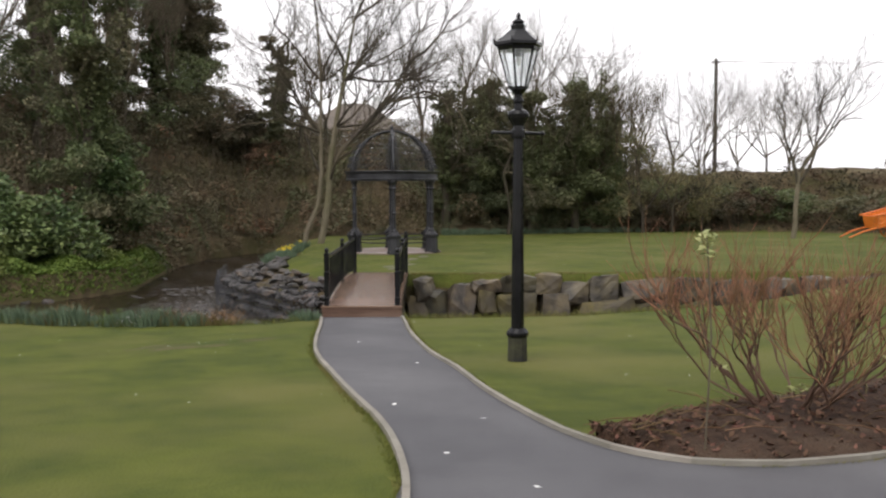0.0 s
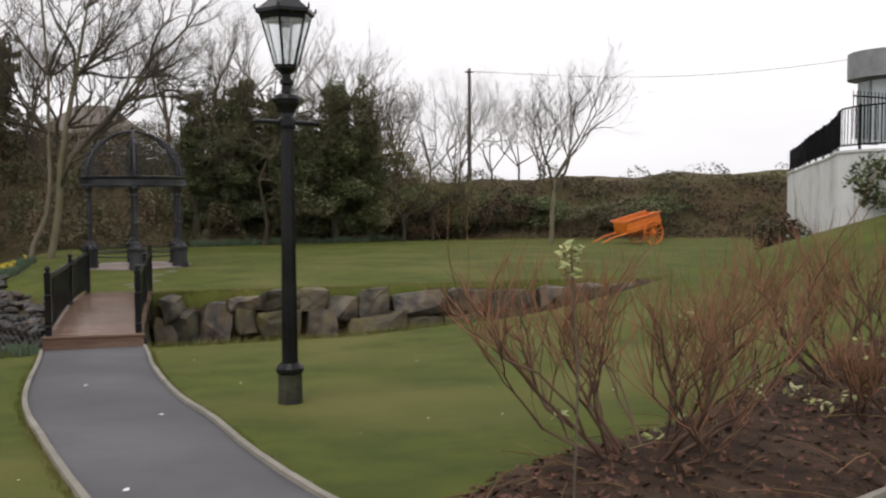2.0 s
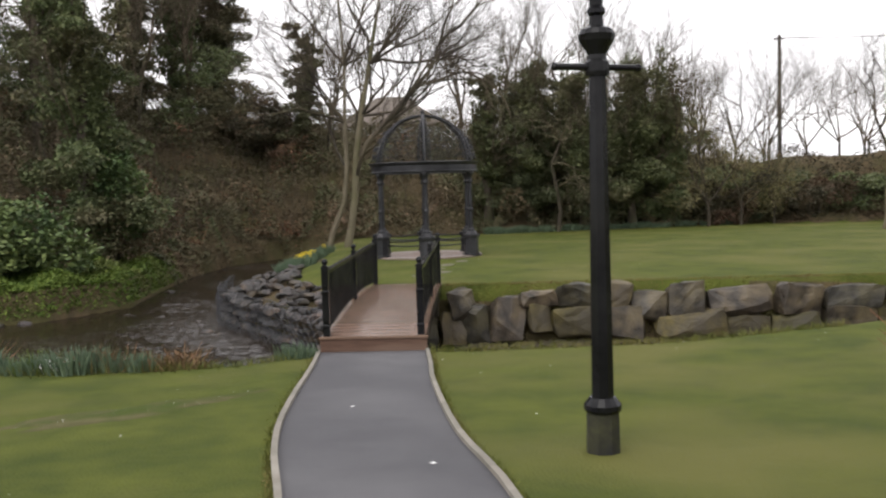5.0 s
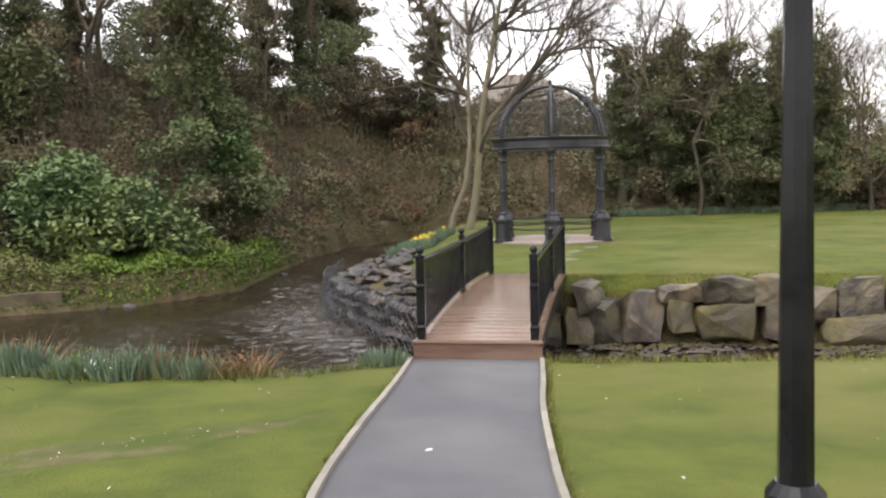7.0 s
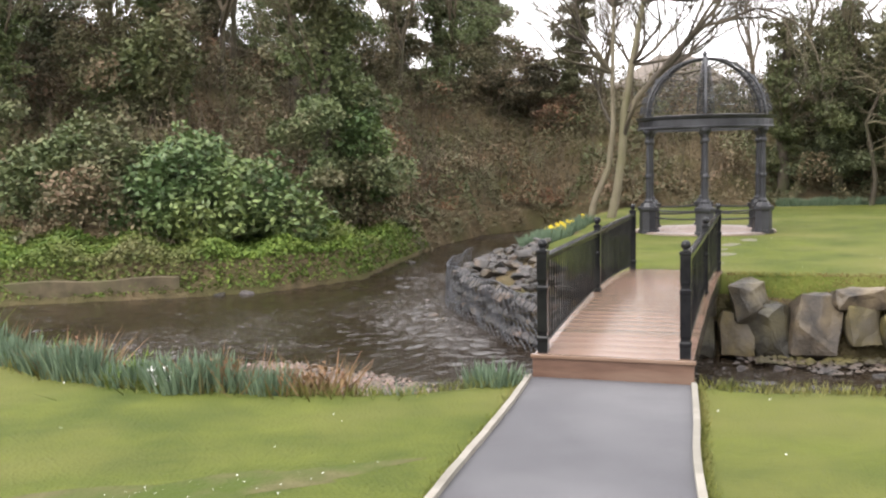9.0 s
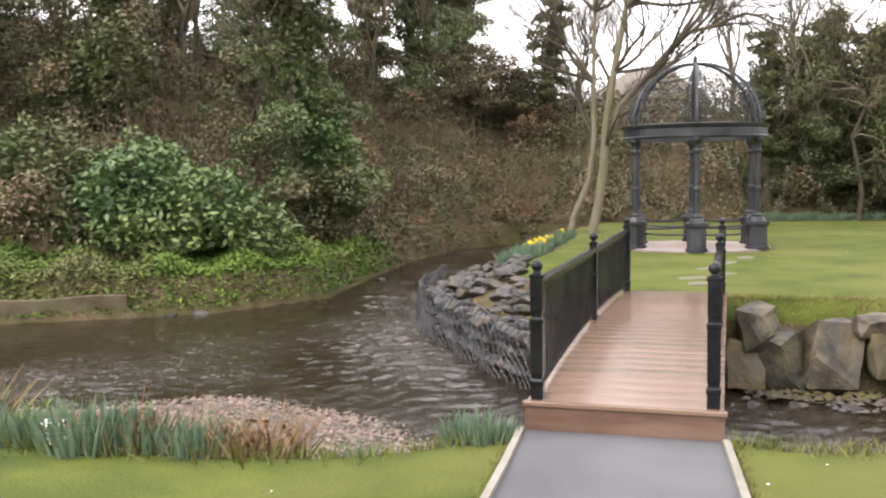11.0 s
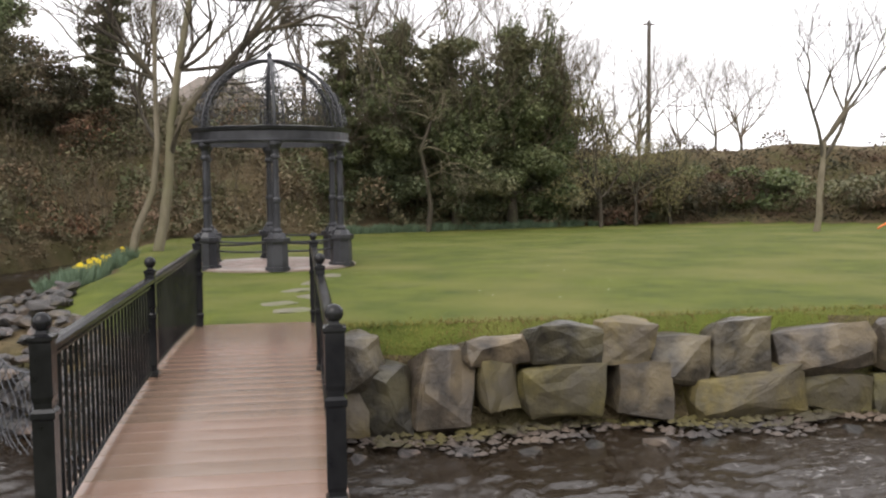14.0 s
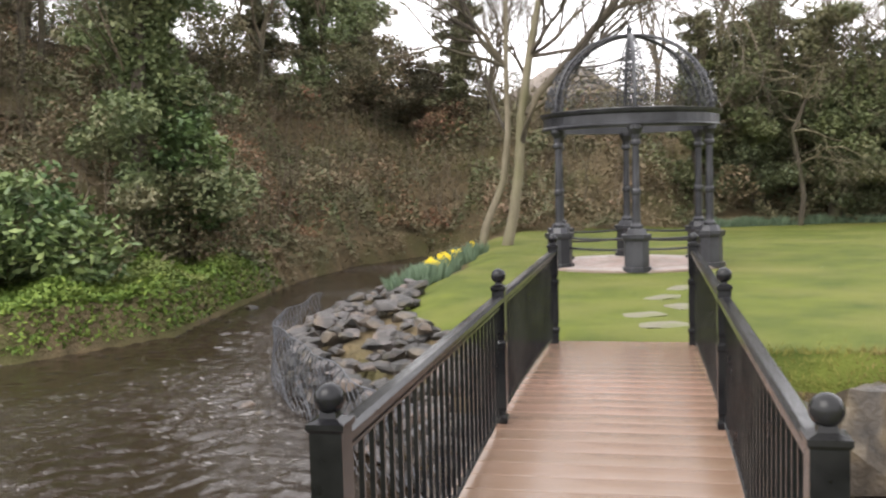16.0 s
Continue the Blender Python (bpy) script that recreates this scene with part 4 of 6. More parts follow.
class Limbs:
    """Branches gathered into one mesh."""

    def __init__(self, seed):
        self.verts, self.faces, self.rng, self.tips = [], [], random.Random(seed), []

    def limb(self, pts, r0, r1, sides):
        base = len(self.verts)
        n = len(pts)
        up = Vector((0.21, 0.13, 0.97))
        for i, p in enumerate(pts):
            d = (pts[min(i + 1, n - 1)] - pts[max(i - 1, 0)]).normalized()
            s = d.cross(up if abs(d.dot(up)) < 0.9 else Vector((1, 0.1, 0)))
            s.normalize()
            u = s.cross(d)
            rad = r0 + (r1 - r0) * i / (n - 1)
            for k in range(sides):
                a = k * math.tau / sides
                self.verts.append(p + rad * (math.cos(a) * s + math.sin(a) * u))
        for i in range(n - 1):
            for k in range(sides):
                a, b = base + i * sides + k, base + i * sides + (k + 1) % sides
                self.faces.append((a, b, b + sides, a + sides))

    def grow(self, start, way, length, radius, depth, spread=0.7, lift=0.15, kids=3, wander=0.25, thin=0.62):
        rng = self.rng
        n = 4 if depth else 3
        pts, p, d = [start.copy()], start.copy(), way.normalized()
        for i in range(n):
            d = (d + Vector((rng.gauss(0, wander), rng.gauss(0, wander), rng.gauss(0, wander) + lift)) * 0.5).normalized()
            p = p + d * (length / n)
            pts.append(p.copy())
        self.limb(pts, radius, radius * (thin if depth else 0.4), 6 if radius > 0.05 else (4 if radius > 0.015 else 3))
        if depth == 0:
            self.tips.append(p)
            return
        for k in range(kids):
            i = rng.randint(2, n) if k else n
            side = Vector((rng.gauss(0, 1), rng.gauss(0, 1), rng.gauss(0, 0.7)))
            way2 = (d + side.normalized() * spread * rng.uniform(0.6, 1.2) * (0.5 if k == 0 else 1)).normalized()
            self.grow(pts[i], way2, length * rng.uniform(0.6, 0.85), radius * thin * rng.uniform(0.7, 1.0), depth - 1, spread, lift, kids, wander, thin)

    def make(self, name, mat, parent, label=""):
        return mesh_object(name, self.verts, self.faces, mat, parent, label, smooth=True)


def bare_tree(x, y, height, seed, label, mat=None, radius=0.12, depth=5, kids=3, lean=(0, 0), spread=0.6, fork=0.35, category="tree", name="bare_tree", thicken=1.0):
    """A leafless tree: a trunk, limbs and a haze of twigs."""
    mat = mat or M_BARK
    z = ground_z(x, y) - 0.1
    root = thing(name, x, y, z, label, category)
    rng = random.Random(seed)
    trunk = Limbs(seed)
    d = Vector((lean[0], lean[1], 1)).normalized()
    pts, p = [Vector((0, 0, 0))], Vector((0, 0, 0))
    for i in range(5):
        p = p + (d + Vector((rng.gauss(0, 0.05), rng.gauss(0, 0.05), 0))).normalized() * height * fork / 5
        pts.append(p.copy())
    trunk.limb(pts, radius, radius * 0.72, 10)
    trunk.make("trunk", mat, root)
    crown = Limbs(seed + 1)
    for k in range(kids + 1):
        way = (d + Vector((rng.gauss(0, 0.5), rng.gauss(0, 0.5), rng.uniform(0, 0.3))) * spread).normalized()
        crown.grow(pts[-1 - (k % 2)], way, height * (1 - fork) * 0.40, radius * 0.62 * thicken, depth, spread, 0.18, kids, 0.28, 0.62)
    crown.make("crown", M_GREYTWIG if mat is M_PALEBARK else mat if thicken > 1 else M_TWIG if depth > 4 and mat is M_DARKBARK else mat, root)
    return root


def ivy_tree(x, y, height, width, seed, label, leaf=None, n=9000, tops=3, size=0.07, name="ivy_clad_tree", low=0.22, taper=0.7, twigs_n=12):
    """A trunk with drooping boughs grown over with ivy, ragged spires on top, bare twigs that stick out."""
    leaf = leaf or M_IVY
    r = np.random.RandomState(seed)
    rng = random.Random(seed)
    z = ground_z(x, y) - 0.1
    root = thing(name, x, y, z, label, "tree")
    limbs = Limbs(seed)
    trunk_pts = [Vector((rng.gauss(0, 0.05) * i, rng.gauss(0, 0.05) * i, height * 0.92 * i / 6)) for i in range(7)]
    limbs.limb(trunk_pts, 0.24, 0.06, 8)

    def stem(t):
        k = min(5.999, t * 6 / 0.92)
        i = int(k)
        return trunk_pts[i].lerp(trunk_pts[i + 1], k - i)
    lobes = []
    for k in range(12):
        q = stem(low * 0.6 + (0.9 - low * 0.6) * k / 11)
        w = width * rng.uniform(0.06, 0.12)
        lobes.append((q.x + rng.gauss(0, 0.1), q.y + rng.gauss(0, 0.1), q.z, w, w, height * 0.05))
    count = int(10 + width * 5)
    for k in range(count):
        t = low + (0.93 - low) * (k + rng.random()) / count
        a = rng.random() * math.tau
        reach = width * 0.5 * (1 - taper * t) * rng.uniform(0.55, 1.15)
        q = stem(t)
        up = rng.uniform(0.05, 0.5)
        tip = q + Vector((math.cos(a) * reach, math.sin(a) * reach, reach * (up - 0.3)))
        limbs.limb([q, q.lerp(tip, 0.5) + Vector((0, 0, reach * 0.12)), tip], 0.045, 0.012, 4)
        for j in range(4):
            f = (j + 0.7) / 4
            w = (0.10 + reach * 0.20) * rng.uniform(0.7, 1.25) * (1.15 - 0.5 * f)
            p = q.lerp(tip, f)
            lobes.append((p.x + rng.gauss(0, 0.12), p.y + rng.gauss(0, 0.12), p.z + reach * 0.2 * f * (1 - f) - 0.1 * f, w, w, w * rng.uniform(0.5, 0.95)))
    for k in range(tops):
        a = rng.random() * math.tau
        d = width * rng.uniform(0.08, 0.36)
        base = stem(rng.uniform(0.35, 0.6))
        end = Vector((math.cos(a) * d * 1.2, math.sin(a) * d * 0.8, height * rng.uniform(0.72, 1.0)))
        bend = base.lerp(end, 0.5) + Vector((math.cos(a) * d * 0.3, math.sin(a) * d * 0.3, -0.1 * height))
        limbs.limb([base, bend, end], 0.09, 0.02, 5)
        for j in range(7):
            f = (j + 1) / 7
            p = base.lerp(bend, f * 2) if f < 0.5 else bend.lerp(end, f * 2 - 1)
            w = width * 0.085 * (1.35 - f) * rng.uniform(0.7, 1.3) + 0.05
            lobes.append((p.x + rng.gauss(0, 0.08), p.y + rng.gauss(0, 0.08), p.z, w, w, w * rng.uniform(0.9, 1.8)))
    limbs.make("trunk", M_DARKBARK, root)
    twigs = Limbs(seed + 3)
    for k in range(twigs_n):
        t = rng.uniform(0.3, 0.95)
        a = rng.random() * math.tau
        st = stem(t) + Vector((math.cos(a) * width * 0.15, math.sin(a) * width * 0.15, 0))
        twigs.grow(st, Vector((math.cos(a), math.sin(a), 0.7)), height * 0.14, 0.028, 4, 0.7, 0.1, 3)
    twigs.make("twig_crown", M_TWIG, root)
    c = cloud(r, n, lobes)
    c[:, 2] = np.maximum(c[:, 2], 0.05)
    quads_object("crown", leaf_quads(r, c, size, 0.3), leaf, root)
    return root


def shrub(name, x, y, lobes, n, size, mat, seed, label, category="shrub", flat=0.6, stems=6):
    """A leafy bush with stems."""
    r = np.random.RandomState(seed)
    z = ground_z(x, y)
    root = thing(name, x, y, z, label, category)
    for k in range(stems):
        limbs = Limbs(seed)
        lb = lobes[k % len(lobes)]
        tip = Vector((lb[0], lb[1], lb[2]))
        limbs.limb([Vector((lb[0] * 0.25, lb[1] * 0.25, -0.1)), tip * 0.5 + Vector((0, 0, 0.1)), tip], 0.04, 0.012, 5)
        limbs.make("limb", M_DARKBARK, root)
    c = cloud(r, n, lobes)
    c = c[c[:, 2] > -0.15]
    quads_object("foliage", leaf_quads(r, c, size, flat), mat, root)
    return root


# the pale twin-stemmed tree behind the gazebo
def twin_tree():
    x, y = -3.2, 20.6
    root = thing("twin_stem_tree", x, y, ground_z(x, y) - 0.05, "pale mossy-barked twin-stemmed bare tree by the stream", "tree")
    a = Limbs(31)
    p1 = [Vector(v) for v in ((0.1, 0, 0), (0.28, 0, 0.8), (0.42, 0.1, 1.9), (0.50, 0.1, 3.2), (0.72, 0.1, 4.6), (1.05, 0.2, 6.4), (1.5, 0.2, 8.8))]
    a.limb(p1[:5], 0.145, 0.10, 10)
    a.limb(p1[4:], 0.10, 0.04, 8)
    a.make("trunk", M_PALEBARK, root)
    b = Limbs(32)
    p2 = [Vector(v) for v in ((-0.55, 0.2, 0), (-0.45, 0.2, 0.5), (0.0, 0.3, 1.6), (0.12, 0.4, 2.8), (0.1, 0.4, 4.4), (0.15, 0.4, 6.4), (0.0, 0.3, 9.0))]
    b.limb(p2, 0.11, 0.04, 9)
    b.make("second_trunk", M_PALEBARK, root)
    c = Limbs(33)
    c.limb([Vector((0.46, 0.1, 2.5)), Vector((0.9, -0.2, 3.6)), Vector((1.6, -0.5, 4.3)), Vector((2.6, -0.8, 5.4)), Vector((3.6, -1.0, 6.9))], 0.11, 0.04, 7)
    for st, way, ln in ((p1[4], (0.8, -0.3, 0.6), 1.9), (p1[5], (1.0, 0.1, 0.4), 2.0), (p1[5], (-0.3, 0.3, 1), 1.8), (p1[6], (0.3, 0, 1), 1.6), (p1[6], (0.9, 0.2, 0.5), 1.8), (p1[5], (1, -0.5, 0.15), 1.9),
                        (p2[4], (-0.7, 0.1, 0.8), 1.7), (p2[5], (-0.5, 0.3, 1), 1.7), (p2[5], (0.5, -0.3, 1), 1.7), (p2[6], (-0.2, 0, 1), 1.6), (Vector((1.6, -0.5, 4.3)), (0.9, 0.3, 0.35), 1.6),
                        (Vector((2.6, -0.8, 5.4)), (1, 0.3, 0.3), 1.6), (Vector((3.6, -1.0, 6.9)), (0.8, 0, 0.5), 1.5), (Vector((3.6, -1, 6.9)), (0.2, 0.3, 1), 1.5), (p1[3], (0.9, 0.3, 0.5), 1.5)):
        c.grow(Vector(st), Vector(way), ln * 1.1, 0.06, 5, 0.7, 0.10, 3, 0.36, 0.64)
    q = random.Random(34)
    for st in (p1[3], p1[4], p1[4], p1[5], p2[3], p2[4], p2[4], Vector((1.0, -0.3, 3.7)), Vector((2.1, -0.65, 4.8)), Vector((2.6, -0.8, 5.4)), p1[5], p2[5], p2[5], p1[4], Vector((1.6, -0.5, 4.3)), Vector((3.1, -0.9, 6.1)), p2[4], p1[5]):
        side = -1 if st in (p2[3], p2[4]) else 1
        c.grow(Vector(st), Vector((side * q.uniform(0.4, 1.0), q.uniform(-0.5, 0.5), q.uniform(0.2, 0.8))), 1.7, 0.055, 5, 0.7, 0.10, 3, 0.36, 0.64)
    c.make("crown", M_GREYTWIG, root)


twin_tree()

DARK_IVY = "tall dark tree wrapped in ivy on the wooded slope"
ivy_tree(-11.0, 17.4, 12.0, 5.4, 200, DARK_IVY, M_IVY, 46000, 4, 0.075, low=0.10, taper=0.45)
for i, (x, y, h, w, n, lf) in enumerate((
        (-12.7, 40.4, 9.8, 6.4, 40000, M_IVYBROWN), (-7.2, 36.6, 7.6, 3.2, 12000, M_IVYBROWN), (-15.6, 24.5, 13.0, 2.4, 12000, M_IVY), (-15.8, 36.0, 10.0, 4.6, 22000, M_IVYBROWN), (-14.6, 38.6, 9.5, 4.4, 22000, M_IVY),
        (-18.8, 20.4, 11.0, 3.4, 13000, M_IVY), (-23.0, 19.0, 12.0, 5.0, 12000, M_CONIFER), (-17.8, 31.0, 8.5, 3.6, 12000, M_IVYBROWN), (-27.0, 24.0, 8.5, 6.0, 12000, M_IVY), (-20.5, 26.5, 8.0, 3.6, 12000, M_IVYBROWN),
        (-24.0, 29.0, 7.0, 5.0, 9000, M_CONIFER), (-21.0, 15.0, 10.0, 4.0, 10000, M_IVY))):
    ivy_tree(x, y, h, w, 201 + i, DARK_IVY, lf, int(n * 1.2), 4, 0.085, low=0.12, taper=0.5, twigs_n=16)
LAWN_IVY = "broad ivy-covered tree with ragged spires beside the lawn"
for i, (x, y, h, w, n, low, lf) in enumerate((
        (2.0, 30.8, 7.2, 2.6, 15000, 0.16, M_IVYLIGHT), (4.0, 31.4, 7.8, 5.6, 34000, 0.20, M_IVYLIGHT), (6.3, 30.8, 7.6, 6.2, 38000, 0.22, M_IVYLIGHT), (8.6, 31.4, 8.2, 5.8, 36000, 0.20, M_IVYLIGHT),
        (10.6, 32.2, 6.4, 4.8, 24000, 0.10, M_IVY), (4.2, 32.2, 5.0, 6.4, 34000, 0.03, M_CONIFER), (7.4, 32.2, 5.0, 6.6, 34000, 0.03, M_CONIFER))):
    ivy_tree(x, y, h, w, 240 + i, LAWN_IVY, lf, int(n * 1.35), 8, 0.07, low=low, taper=0.52, twigs_n=26)

for i, (x, y, h) in enumerate(((3.0, 36.5, 10), (6.5, 37, 11), (9.0, 36.5, 10.5), (11.5, 38, 8), (13.6, 40, 7), (-15.0, 34, 11), (-20.5, 27, 12), (-19.5, 18.6, 10), (-24.5, 17.0, 11), (-6.2, 37.5, 8), (-13.5, 37.5, 10), (-16.8, 29.5, 11), (-17.2, 22.0, 11), (0.8, 37.5, 8), (-18.0, 24.0, 12), (-22.0, 22.0, 12), (-14.2, 39.5, 10), (-5.0, 40.5, 8))):
    bare_tree(x, y, h - 2.0, 300 + i, "leafless tree rising behind the ivy", M_DARKBARK, 0.12, 5, 3, (0.05, 0), 0.7, 0.32)
for i, (x, y, h) in enumerate(((17.5, 47, 7.5), (20.5, 50, 8), (23.5, 46, 7.0), (26.5, 49, 6.0), (14.5, 46, 6.5), (19.0, 46, 6.0), (22.2, 48, 6.5), (25.0, 46, 5.5), (13.0, 43, 6.0))):
    bare_tree(x, y, h, 330 + i, "grey leafless hedgerow tree on the far bank", M_DARKBARK, 0.085, 5, 3, (0.03, 0), 0.95, 0.18)
bare_tree(16.9, 24.1, 8.3, 350, "slender pale-trunked bare tree standing in the lawn", M_PALEBARK, 0.115, 5, 3, (0.08, 0), 0.75, 0.36)


def catkin_tree(x, y, h, w, seed, n):
    r = np.random.RandomState(seed)
    root = bare_tree(x, y, h, seed, "olive-brown hazel hung with catkins", M_DARKBARK, 0.08, 4, 3, (0, 0), 0.8, 0.2, name="hazel")
    lobes = [(r.normal(0, w * 0.28), r.normal(0, w * 0.28), h * (0.25 + 0.6 * k / 9), w * 0.28, w * 0.28, h * 0.13) for k in range(10)]
    quads_object("catkin_crown", leaf_quads(r, cloud(r, n, lobes), 0.035, 0.0), M_CATKIN, root)


for i, (x, y, h, w, n) in enumerate(((11.9, 30.8, 6.0, 3.6, 5200), (13.6, 31.6, 4.6, 3.4, 4200), (15.4, 32.6, 3.8, 2.8, 3000))):
    catkin_tree(x, y, h, w, 370 + i, n)


def lichen_tree(x, y, h, seed):
    """Low crooked tree with pale drooping twigs."""
    root = thing("lichen_tree", x, y, ground_z(x, y) - 0.1, "crooked tree with pale lichened drooping twigs before the ivy", "tree")
    rng = random.Random(seed)
    trunk, crown = Limbs(seed), Limbs(seed + 1)
    pts = [Vector((rng.gauss(0, 0.06) * i, rng.gauss(0, 0.06) * i, h * 0.7 * i / 4)) for i in range(5)]
    trunk.limb(pts, 0.10, 0.05, 7)
    trunk.make("trunk", M_DARKBARK, root)
    for k in range(8):
        a = rng.random() * math.tau
        crown.grow(pts[rng.randint(2, 4)], Vector((math.cos(a), math.sin(a), rng.uniform(-0.1, 0.5))), h * 0.22, 0.035, 4, 0.75, -0.10, 3, 0.4, 0.66)
    crown.make("crown", M_LICHEN, root)


lichen_tree(5.0, 29.3, 5.8, 381)


def thicket_top(x, y):
    """Height of the bramble mounds over the slope: uneven lumps one to three metres across."""
    q = np.random.RandomState(58)
    h = np.zeros_like(x)
    for k in range(14):
        f, a = q.uniform(1.2, 5.5), q.rand() * math.tau
        h += np.sin(f * (x * math.cos(a) + y * math.sin(a)) + q.rand() * math.tau + 0.8 * np.sin(x * 0.9 + k)) / (1 + 0.35 * f)
    return 0.2 + 1.25 * np.clip(0.45 + 0.42 * h, 0, 1.3) ** 1.3


def slope_cover():
    """Brambles and leaf litter plants over the wooded slopes."""
    r = np.random.RandomState(50)
    n = 460000
    x, y = r.uniform(-34, 16, n), r.uniform(9, 46, n)
    s = -distance_to(SLOPE_FOOT, x, y)
    d = distance_to(STREAM, x, y)
    keep = ((s > -0.6) & (s < 15) & (d > -0.1)) | ((d > -0.1) & (x < -8) & (y > 19) & (s < 15))
    x, y = x[keep], y[keep]
    z = ground(x, y) + thicket_top(x, y) * (1 - np.abs(r.normal(0, 0.28, len(x)))).clip(0, 1)
    return leaf_quads(r, np.c_[x, y, z], 0.07, 0.5)


tagged(quads_object("undergrowth", slope_cover(), M_BRAMBLE), "brown and green bramble thicket covering the slope", "undergrowth", kind="stuff")


def hedge_cover():
    r = np.random.RandomState(51)
    n = 230000
    x, y = r.uniform(9, 62, n), r.uniform(20, 52, n)
    s = -distance_to(SLOPE_FOOT, x, y)
    keep = (s > 0.2) & (s < 5.5)
    x, y, s = x[keep], y[keep], s[keep]
    top = 0.55 + 0.15 * np.sin(x * 0.7) + 0.1 * np.sin(x * 1.9 + y)
    z = ground(x, y) + top * thicket_top(x, y) * 0.9 * (1 - np.abs(r.normal(0, 0.3, len(x)))).clip(0, 1) * ease(s / 2)
    return leaf_quads(r, np.c_[x, y, z], 0.085, 0.3)


tagged(quads_object("hedge", hedge_cover(), M_HEDGE), "scrubby dark hedge along the edge of the lawn", "hedge", kind="stuff")

for i, (x, y, h, w, mat) in enumerate(((12.6, 33.0, 2.2, 2.6, M_HEDGE), (15.0, 34.0, 2.6, 3.0, M_IVY), (17.6, 33.2, 1.9, 3.0, M_HEDGE), (20.2, 32.4, 1.9, 3.0, M_IVY), (22.8, 31.2, 1.7, 3.2, M_IVYBROWN), (25.6, 29.8, 1.7, 3.4, M_IVYLIGHT))):
    q = random.Random(690 + i)
    shrub("hedge_shrub", x, y, [(q.gauss(0, w * 0.4), q.gauss(0, w * 0.25), h * q.uniform(0.15, 0.85), w * q.uniform(0.18, 0.34), w * q.uniform(0.18, 0.34), h * q.uniform(0.12, 0.24)) for k in range(10)], 5000, 0.08, mat, 690 + i, "dark scrubby shrub in the hedge beside the lawn", "shrub", 0.2)

shrub("laurel_bush", -12.2, 12.6, [(-1.8, 0.3, 0.9, 1.2, 1.2, 1.0), (-0.3, 0, 1.5, 1.5, 1.3, 1.3), (1.3, 0.2, 1.2, 1.3, 1.2, 1.0), (2.4, 0.3, 0.7, 0.9, 1.0, 0.7), (0.4, -0.7, 0.8, 1.5, 0.9, 0.8), (-0.8, 0.6, 2.0, 1.1, 1.0, 0.9)], 12000, 0.10, M_LAUREL, 61, "glossy light-green laurel bush on the stream bank")
shrub("laurel_bush", -16.4, 13.0, [(-1.2, 0, 1.0, 1.5, 1.2, 1.1), (0.6, 0, 1.4, 1.6, 1.3, 1.4), (1.6, 0.3, 0.8, 1.2, 1.0, 0.9)], 9000, 0.10, M_IVY, 62, "dark evergreen bush on the stream bank")
shrub("laurel_bush", -10.3, 18.0, [(-0.6, 0, 1.6, 0.9, 0.9, 0.9), (0.3, 0, 2.4, 0.8, 0.8, 1.0), (0.6, 0.2, 1.3, 0.7, 0.7, 0.6), (-0.2, 0.3, 3.3, 0.7, 0.7, 0.8)], 9000, 0.085, M_LAUREL, 63, "grey-green evergreen bush at the foot of the ivy tree")
shrub("laurel_bush", -17.2, 17.4, [(-0.8, 0, 1.4, 1.2, 1.0, 1.4), (0.7, 0, 1.9, 1.1, 1.0, 1.5)], 7000, 0.10, M_IVYLIGHT, 64, "yellowish-green bush on the wooded slope")


def bank_green():
    r = np.random.RandomState(52)
    n = 210000
    x, y = r.uniform(-22, -7, n), r.uniform(7.5, 22, n)
    d, s = distance_to(STREAM, x, y), -distance_to(SLOPE_FOOT, x, y)
    keep = (d > 0.08) & (s < 0.6) & (x < -6.9) & (y < 20.5)
    x, y, d = x[keep], y[keep], d[keep]
    z = ground(x, y) + r.uniform(0, 0.42, len(x)) * (0.6 + 0.4 * np.sin(x * 3 + y * 2)) * ease(d / 0.8 + 0.2)
    return leaf_quads(r, np.c_[x, y, z], 0.055, 0.5)


tagged(quads_object("bank_greenery", bank_green(), M_GREENBANK), "bright green low plants along the far bank", "plants", kind="stuff")


def slope_ivy():
    """Patches of green ground ivy among the brambles."""
    r = np.random.RandomState(53)
    n = 160000
    x, y = r.uniform(-30, 6, n), r.uniform(11, 40, n)
    s = -distance_to(SLOPE_FOOT, x, y)
    patch = np.sin(x * 0.9 + 1.7 * np.sin(y * 0.5)) * np.cos(y * 0.8 + 1.3 * np.sin(x * 0.45)) + 0.35 * np.sin(x * 2.3 + y * 1.9)
    keep = (s > -0.4) & (s < 14) & (patch > 0.28 + 0.3 * r.rand(n))
    x, y, patch = x[keep], y[keep], patch[keep]
    z = ground(x, y) + thicket_top(x, y) * r.uniform(0.75, 1.05, len(x)) + 0.12 * patch
    return leaf_quads(r, np.c_[x, y, z], 0.075, 0.5)


